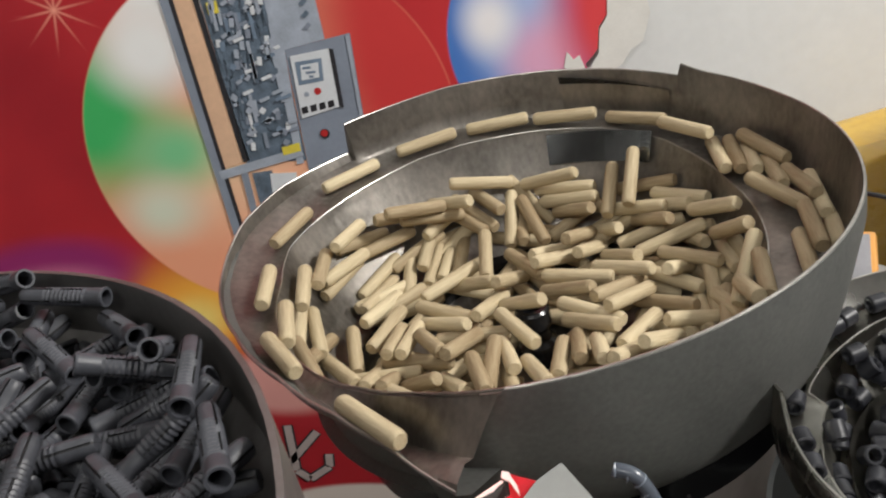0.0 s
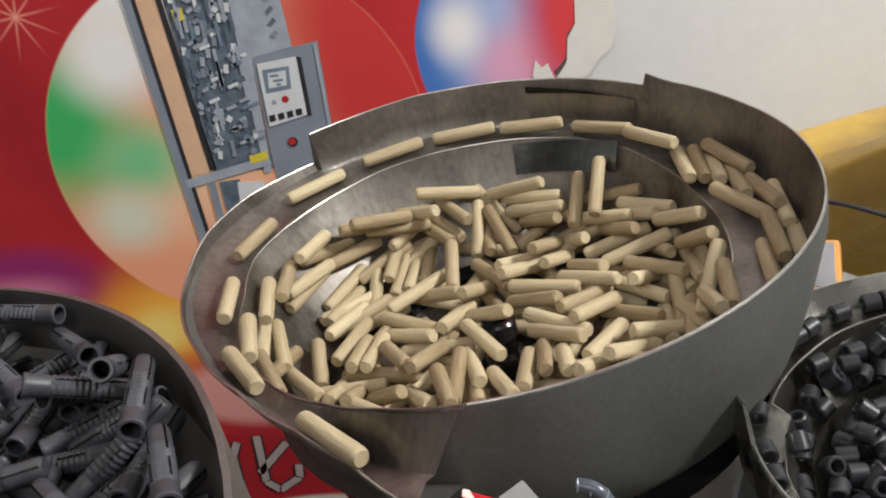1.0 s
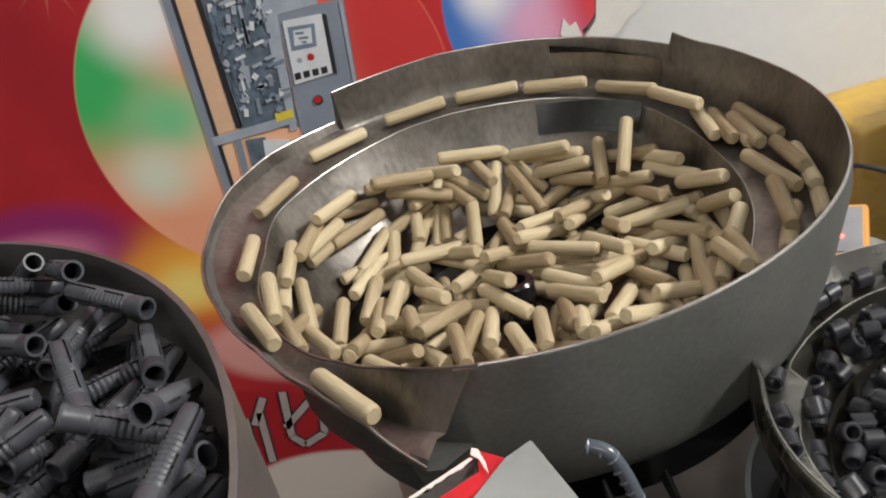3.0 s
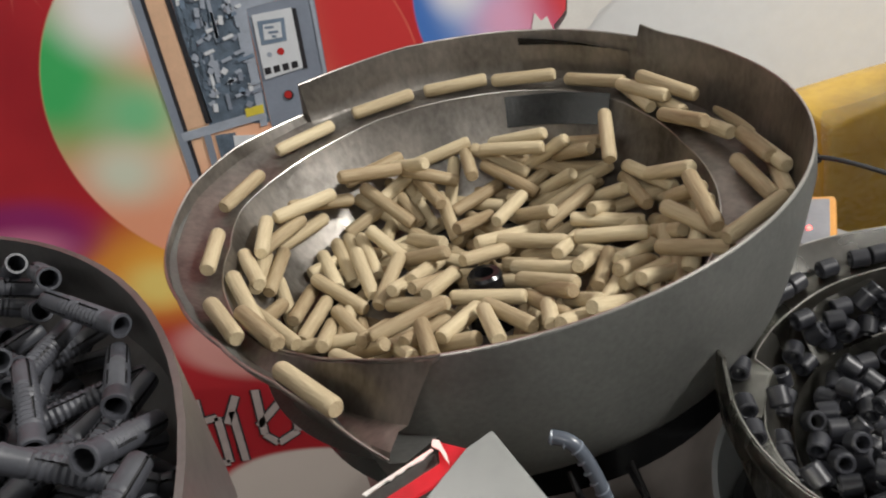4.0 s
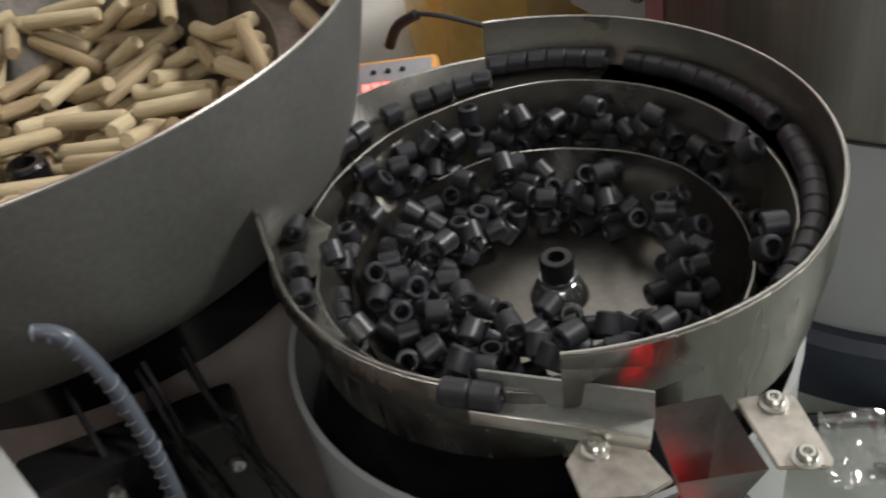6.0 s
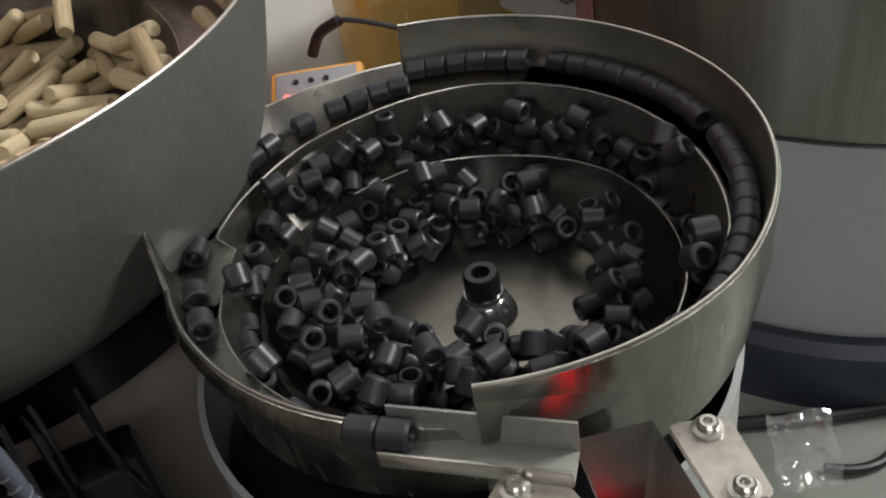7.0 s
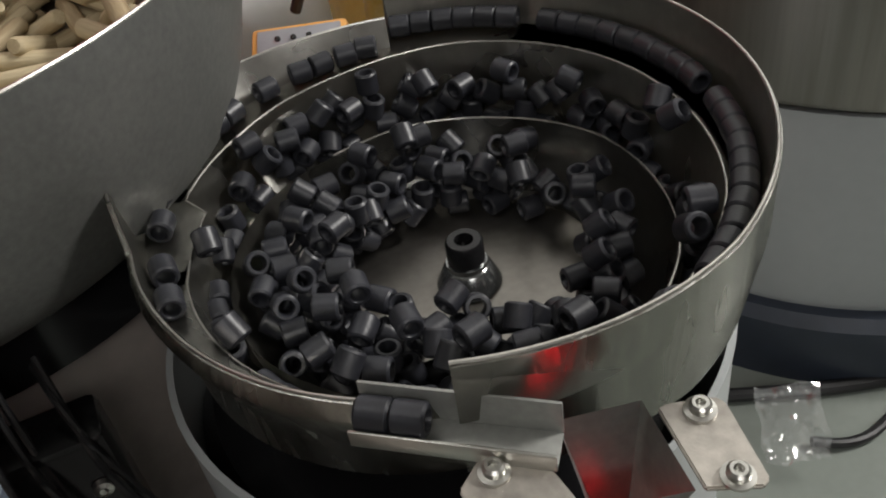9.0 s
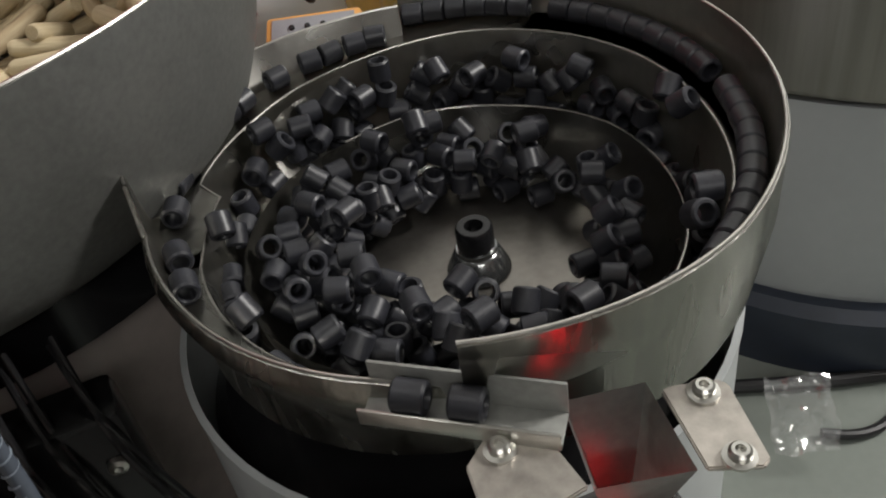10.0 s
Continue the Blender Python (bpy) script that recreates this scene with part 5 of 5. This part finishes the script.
def feeder_d():
    f = thing("large_feeder", pose(D[0], D[1], TABLE), "large brushed steel feeder on a white drum and dark foot", "feeder")
    part("foot", lathe([(0, 0), (0.214, 0), (0.214, 0.05), (0.208, 0.058), (0, 0.058)], 96, False), NAVY_PAINT, f, "dark navy foot ring")
    part("drum", lathe([(0, 0.058), (0.2, 0.058), (0.202, 0.064), (0.202, 0.205), (0, 0.205)], 96, False), WHITE_PAINT, f, "white enamelled drum")
    part("bowl_wall", lathe([(0.1, 0.212), (0.208, 0.212), (0.21, 0.216), (0.214, 0.37), (0.2125, 0.37), (0.208, 0.22), (0.1, 0.22)], 128), STEEL_BRUSHED, f, "brushed steel bowl wall")
    part("bowl_floor", lathe([(0, 0.215), (0.207, 0.222), (0, 0.23)], 64, False), STEEL_BRUSHED, f)
    # thin pink sheet painted in for the banner mirrored in the steel
    film = [[polar((0, 0), 0.2112 + 0.004 * k / 3, a, 0.222 + 0.146 * k / 3) for k in range(4)] for a in steps([128, 178], 4)]
    part("pink_reflection", sheet(film, 0.0004), PINK_REFLECTION, f, "pink sheet standing for the banner's reflection in the steel")
    br = part("bracket", moved(plate([(-0.042, -0.02), (-0.03, 0.026), (0.012, 0.034), (0.04, -0.014), (0.018, -0.032), (-0.018, -0.034)], 0.004, 0.001), pose(0, 0, 0, 90, 0, 0)), GREY_BRACKET, f, "grey bolted bracket plate", at=pose(-0.214, 0.042, 0.275, 0, 0, -38))
    for x, z in ((-0.02, 0.012), (0.004, -0.014)):
        part("bolt", moved(lathe([(0, 0), (0.0055, 0), (0.0055, 0.003), (0.003, 0.005), (0, 0.005)], 16, False), pose(0, 0, 0, 90, 0, 0)), STEEL_DARK, br, at=pose(x, -0.004, z))
    return f


feeder_d()
# ================= controller =================
ped = thing("grey_cabinet", pose(0.178, 0.135, TABLE, 0, 0, 30), "plain pale grey cabinet carrying the orange controller", "cabinet")
part("cabinet_body", box(0.1, 0.07, 0.232, 0.003), CABINET_PAINT, ped, at=pose(0, 0, 0.116))


def controller():
    c = thing("controller", pose(0.19, 0.118, 0.986, 20, 0, -22), "orange framed controller with a red lit display", "controller")
    part("case", box(0.056, 0.044, 0.028, 0.003), ORANGE_PLASTIC, c, "orange plastic case", at=pose(0, 0, 0.0165))
    part("panel", box(0.048, 0.036, 0.002, 0.0006), PANEL_GREY, c, "grey control panel", at=pose(0, 0, 0.0305))
    for k in range(3):
        part("display_digit", box(0.0046, 0.0065, 0.001), LED, c, "glowing red digit", at=pose(-0.0165 + 0.006 * k, -0.003, 0.0322))
    for k in range(3):
        part("button", lathe([(0, 0), (0.0018, 0), (0.0016, 0.0012), (0, 0.0014)], 12, False), BLACK_PAINT, c, at=pose(-0.012 + 0.009 * k, 0.01, 0.0315))
    part("pilot_lamp", lathe([(0, 0), (0.0015, 0), (0.001, 0.001), (0, 0.0012)], 12, False), LED, c, "small red pilot lamp", at=pose(0.012, -0.006, 0.0315))
    return c


controller()
cab = thing("power_cable", pose(0, 0, 0), "black cable with a plug behind the feeder", "cable")
part("cord", pipe([(0.2, 0.14, 1.034), (0.213, 0.13, 1.044), (0.24, 0.11, 1.038), (0.27, 0.09, 1.022), (0.3, 0.07, 0.99), (0.315, 0.07, 0.9), (0.31, 0.08, TABLE + 0.003)], 0.0016), BLACK_RUBBER, cab)
part("plug_body", pipe([(0.197, 0.144, 1.022), (0.203, 0.138, 1.036), (0.214, 0.129, 1.044)], 0.0034), BLACK_RUBBER, cab, "black moulded plug")

# ================= chutes with red light =================
def bolt_mesh():
    return mesh_from("bolt", lathe([(0, 0), (0.0035, 0), (0.0035, 0.0008), (0.0024, 0.001), (0.0024, 0.0024), (0.0018, 0.003), (0.0011, 0.003), (0.0011, 0.0018), (0, 0.0018)], 18, False), STEEL_BRIGHT)


BOLT = bolt_mesh()


def chute(at, mouth, ears, bolts, depth, label, plate_mat, tilt=0):
    """A square funnel of thin steel with bolted ears; corners are given in its own plane."""
    c = thing("steel_chute", at, label, "chute", "outlet chutes")
    cx, cy = sum(p[0] for p in mouth) / 4, sum(p[1] for p in mouth) / 4
    for k in range(4):
        a, b = mouth[k], mouth[(k + 1) % 4]
        low = [(cx + (p[0] - cx) * 0.42, cy + (p[1] - cy) * 0.42) for p in (a, b)]
        g = [[(*a, 0), (*b, 0)], [(*low[0], -depth), (*low[1], -depth)]]
        part("side_wall", sheet(g, 0.0011), STEEL_BLASTED, c)
    part("sensor_window", moved(lathe([(0, 0), (0.0018, 0), (0.0015, 0.0006), (0, 0.0006)], 14, False), pose(cx + 0.6 * (mouth[0][0] - cx) * 0.5, cy, -depth * 0.75, 0, 60, 180)), SENSOR, c, "glowing red sensor window")
    # the red light in the funnel is put into the throat's colour as well
    part("throat", box(0.008, 0.008, 0.03), RED_PLASTIC, c, "throat of the chute, coloured red for the glow inside", at=pose(cx, cy, -depth - 0.014))
    for pts in ears:
        part("mounting_plate", plate(pts, 0.0014, 0.0004), plate_mat, c, "bright steel mounting plate", at=pose(0, 0, 0, tilt))
    for x, y in bolts:
        bo = new("bolt", BOLT)
        bo.parent = c
        bo.matrix_basis = pose(0, 0, 0, tilt) @ pose(x, y, 0.0014)
    return c


ZB = 1.09
chute(pose(0.16, -0.252, ZB), [(-0.015, -0.0098), (-0.0095, 0.0124), (0.0088, 0.0079), (0.005, -0.0159)],
      [[(0.0097, 0.0036), (0.0126, 0.0036), (0.0218, 0.0001), (0.0228, -0.0019), (0.0182, -0.0212), (0.016, -0.0222), (0.0062, -0.0172)],
       [(-0.0281, 0.0116), (-0.0171, 0.0051), (-0.0159, -0.0095), (-0.024, -0.0105), (-0.0369, -0.0048), (-0.0352, 0.0065)]],
      [(0.0167, -0.0016), (0.013, -0.0182), (-0.0274, 0.0064)], 0.026, "bolted steel chute glowing red under the tube trough", STEEL_DULL)
ca = chute(pose(-0.02, -0.197, 1.144, 0, 0, 0), [(0.0003, 0.0043), (-0.0005, 0.0086), (-0.0205, -0.0043), (-0.0175, -0.0063)],
      [[(0.009, 0.0058), (0.017, 0.0105), (0.033, -0.025), (0.046, -0.056), (0.01, -0.06), (-0.009, -0.0148)]],
      [(0.022, -0.028), (0.008, -0.03)], 0.022, "shiny steel chute plate glowing red beneath the dowel outlet", STEEL_MIRROR, 9)
part("red_cover", plate([(0.0005, 0.0138), (0.010, 0.0073), (0.004, 0.0009), (-0.0012, -0.0046), (-0.012, -0.0105), (-0.0172, -0.0066), (0.0007, 0.0043)], 0.001, 0.0003), RED_PLASTIC, ca, "glossy red cover beside the slot", at=pose(0, 0, -0.0012))
rng = random.Random(8)
edge = [(-0.0005 - 0.02 * k / 16 + rng.uniform(-0.0004, 0.0004), 0.0086 - 0.0129 * k / 16 + rng.uniform(-0.0005, 0.0005)) for k in range(17)]
part("tape_edge", plate(edge + [(-0.0014 - 0.02 * k / 16, 0.0096 - 0.0129 * k / 16) for k in range(16, -1, -1)], 0.0005), PAPER, ca, "ragged strip of pale tape", at=pose(0, 0, 0.0004))
tongue = [(-0.0008, 0.0134), (0.0012, 0.0124), (0.0019, 0.0098), (0.0031, 0.0062), (0.0037, 0.0016), (0.0026, 0.0042), (0.0012, 0.0082), (-0.0012, 0.0106)]
part("tape_tongue", plate(tongue, 0.0005), PAPER, ca, "torn end of pale tape", at=pose(0, 0, 0.0006))
for x, y, z, watts in ((0.1515, -0.257, ZB - 0.021, 0.008), (-0.024, -0.189, 1.1495, 0.0032)):
    lamp = bpy.data.lights.new("sensor_lamp", "POINT")
    lamp.energy, lamp.color, lamp.shadow_soft_size = watts, (1.0, 0.03, 0.04), 0.007
    new("sensor_lamp", lamp).matrix_world = pose(x, y, z)

# supports below the chutes
for x, y, z, w, lab in ((0.157, -0.256, ZB - 0.03, 0.03, "black support post under the tube chute"), (0.0, -0.235, 1.11, 0.04, "black support post under the dowel chute")):
    p = thing("support_post", pose(x, y, TABLE), lab, "post", "support posts")
    part("post_body", box(w, 0.016, z - TABLE, 0.002), BLACK_PAINT, p, at=pose(0, 0, (z - TABLE) / 2))
    part("post_foot", box(w + 0.03, 0.05, 0.008, 0.001), BLACK_PAINT, p, at=pose(0, 0, 0.004))

# hose with spiral wrap, and cables below the dowel bowl
ho = thing("wrapped_hose", pose(0, 0, 0), "translucent hose bound with spiral wrap", "hose")
HP = [(0.0125, -0.163, 1.1195), (0.02, -0.166, 1.116), (0.0255, -0.17, 1.099), (0.0275, -0.173, 1.075), (0.027, -0.176, 1.045), (0.022, -0.18, 0.98), (0.03, -0.19, 0.86), (0.05, -0.2, TABLE + 0.004)]
part("hose_core", pipe(HP, 0.0025, 12), HOSE, ho)


def helix(points, r, turns, w):
    pts = [Vector(p) for p in points]
    cum = [0.0]
    for a, b in zip(pts, pts[1:]):
        cum.append(cum[-1] + (b - a).length)
    out = []
    for k in range(turns * 8 + 1):
        s = cum[-1] * k / (turns * 8)
        p = Vector([float(np.interp(s, cum, [q[i] for q in pts])) for i in range(3)])
        q = Vector([float(np.interp(min(s + 0.004, cum[-1]), cum, [q[i] for q in pts])) for i in range(3)])
        d = (q - p).normalized() if (q - p).length > 1e-6 else Vector((0, 0, -1))
        u = d.cross(Vector((0, 1, 0.2))).normalized()
        v = d.cross(u)
        a = 2 * math.pi * k / 8
        out.append(p + r * (u * math.cos(a) + v * math.sin(a)))
    return pipe(out, w, 5)


part("spiral_wrap", helix(HP[:6], 0.0024, 34, 0.0004), HOSE_WRAP, ho, "pale spiral wrap")
rng = random.Random(2)
for k in range(7):
    x, lean, sag = rng.uniform(0.012, 0.055), rng.uniform(-0.012, 0.022), rng.uniform(0.0, 0.018)
    pts = [(x - 0.014, -0.126, 1.064 + 0.3 * sag), (x - 0.006, -0.150 - 0.0012 * k, 1.05 - sag), (x + 0.3 * lean, -0.154 - 0.001 * k, 1.005 - sag), (x + lean, -0.152, 0.94), (x + 0.5 * lean, -0.15, 0.86), (x + 0.02, -0.148, TABLE + 0.003)]
    w = tagged(part("wire", pipe(pts, 0.0012, 8), BLACK_PAINT), "thin black wire hanging below the dowel bowl", "wire", "wires under the bowl")
side = thing("terminal_box", pose(0.014, -0.139, TABLE), "dark terminal box with bright screws below the bowl", "box")
part("box_body", box(0.075, 0.02, 0.3, 0.003), BLACK_PAINT, side, at=pose(0, 0, 0.15))
for x, z in ((-0.008, 0.288), (0.012, 0.262), (0.03, 0.28)):
    part("screw", moved(lathe([(0, 0), (0.0032, 0), (0.003, 0.002), (0.0014, 0.0026), (0, 0.002)], 14, False), pose(0, 0, 0, 90, 0, 0)), STEEL_BRIGHT, side, at=pose(x, -0.0102, z))

# ================= loose things on the table =================
bag = thing("plastic_bag", pose(0.385, -0.098, TABLE + 0.004, 0, 0, -25), "small crumpled clear plastic bag on the table", "bag")
part("bag_film", moved(film_mesh(0.04, 0.048, 9.0, 0.006, 14), pose(0, -0.02, 0.013, -66, 0, 0)), BAG_FILM, bag, sharp=20)
part("bag_seal", box(0.036, 0.0012, 0.003, 0.0004), BAG_FILM, bag, "folded seal strip of the bag", at=pose(0, 0.022, 0.028))
rod = tagged(part("black_cable", pipe([(0.40, -0.102, TABLE + 0.006), (0.43, -0.115, TABLE + 0.004), (0.5, -0.11, TABLE + 0.004), (0.62, -0.16, TABLE + 0.004)], 0.0035), BLACK_RUBBER), "black cable lying across the pale table", "cable")
tagged(part("black_cable", pipe([(0.33, -0.02, TABLE + 0.005), (0.40, -0.055, TABLE + 0.005), (0.47, -0.085, TABLE + 0.005), (0.6, -0.12, TABLE + 0.005)], 0.005), BLACK_RUBBER), "black cable lying across the pale table", "cable")



def motions():
    for ob, rows in MOVES:
        walk(ob, rows)


motions()
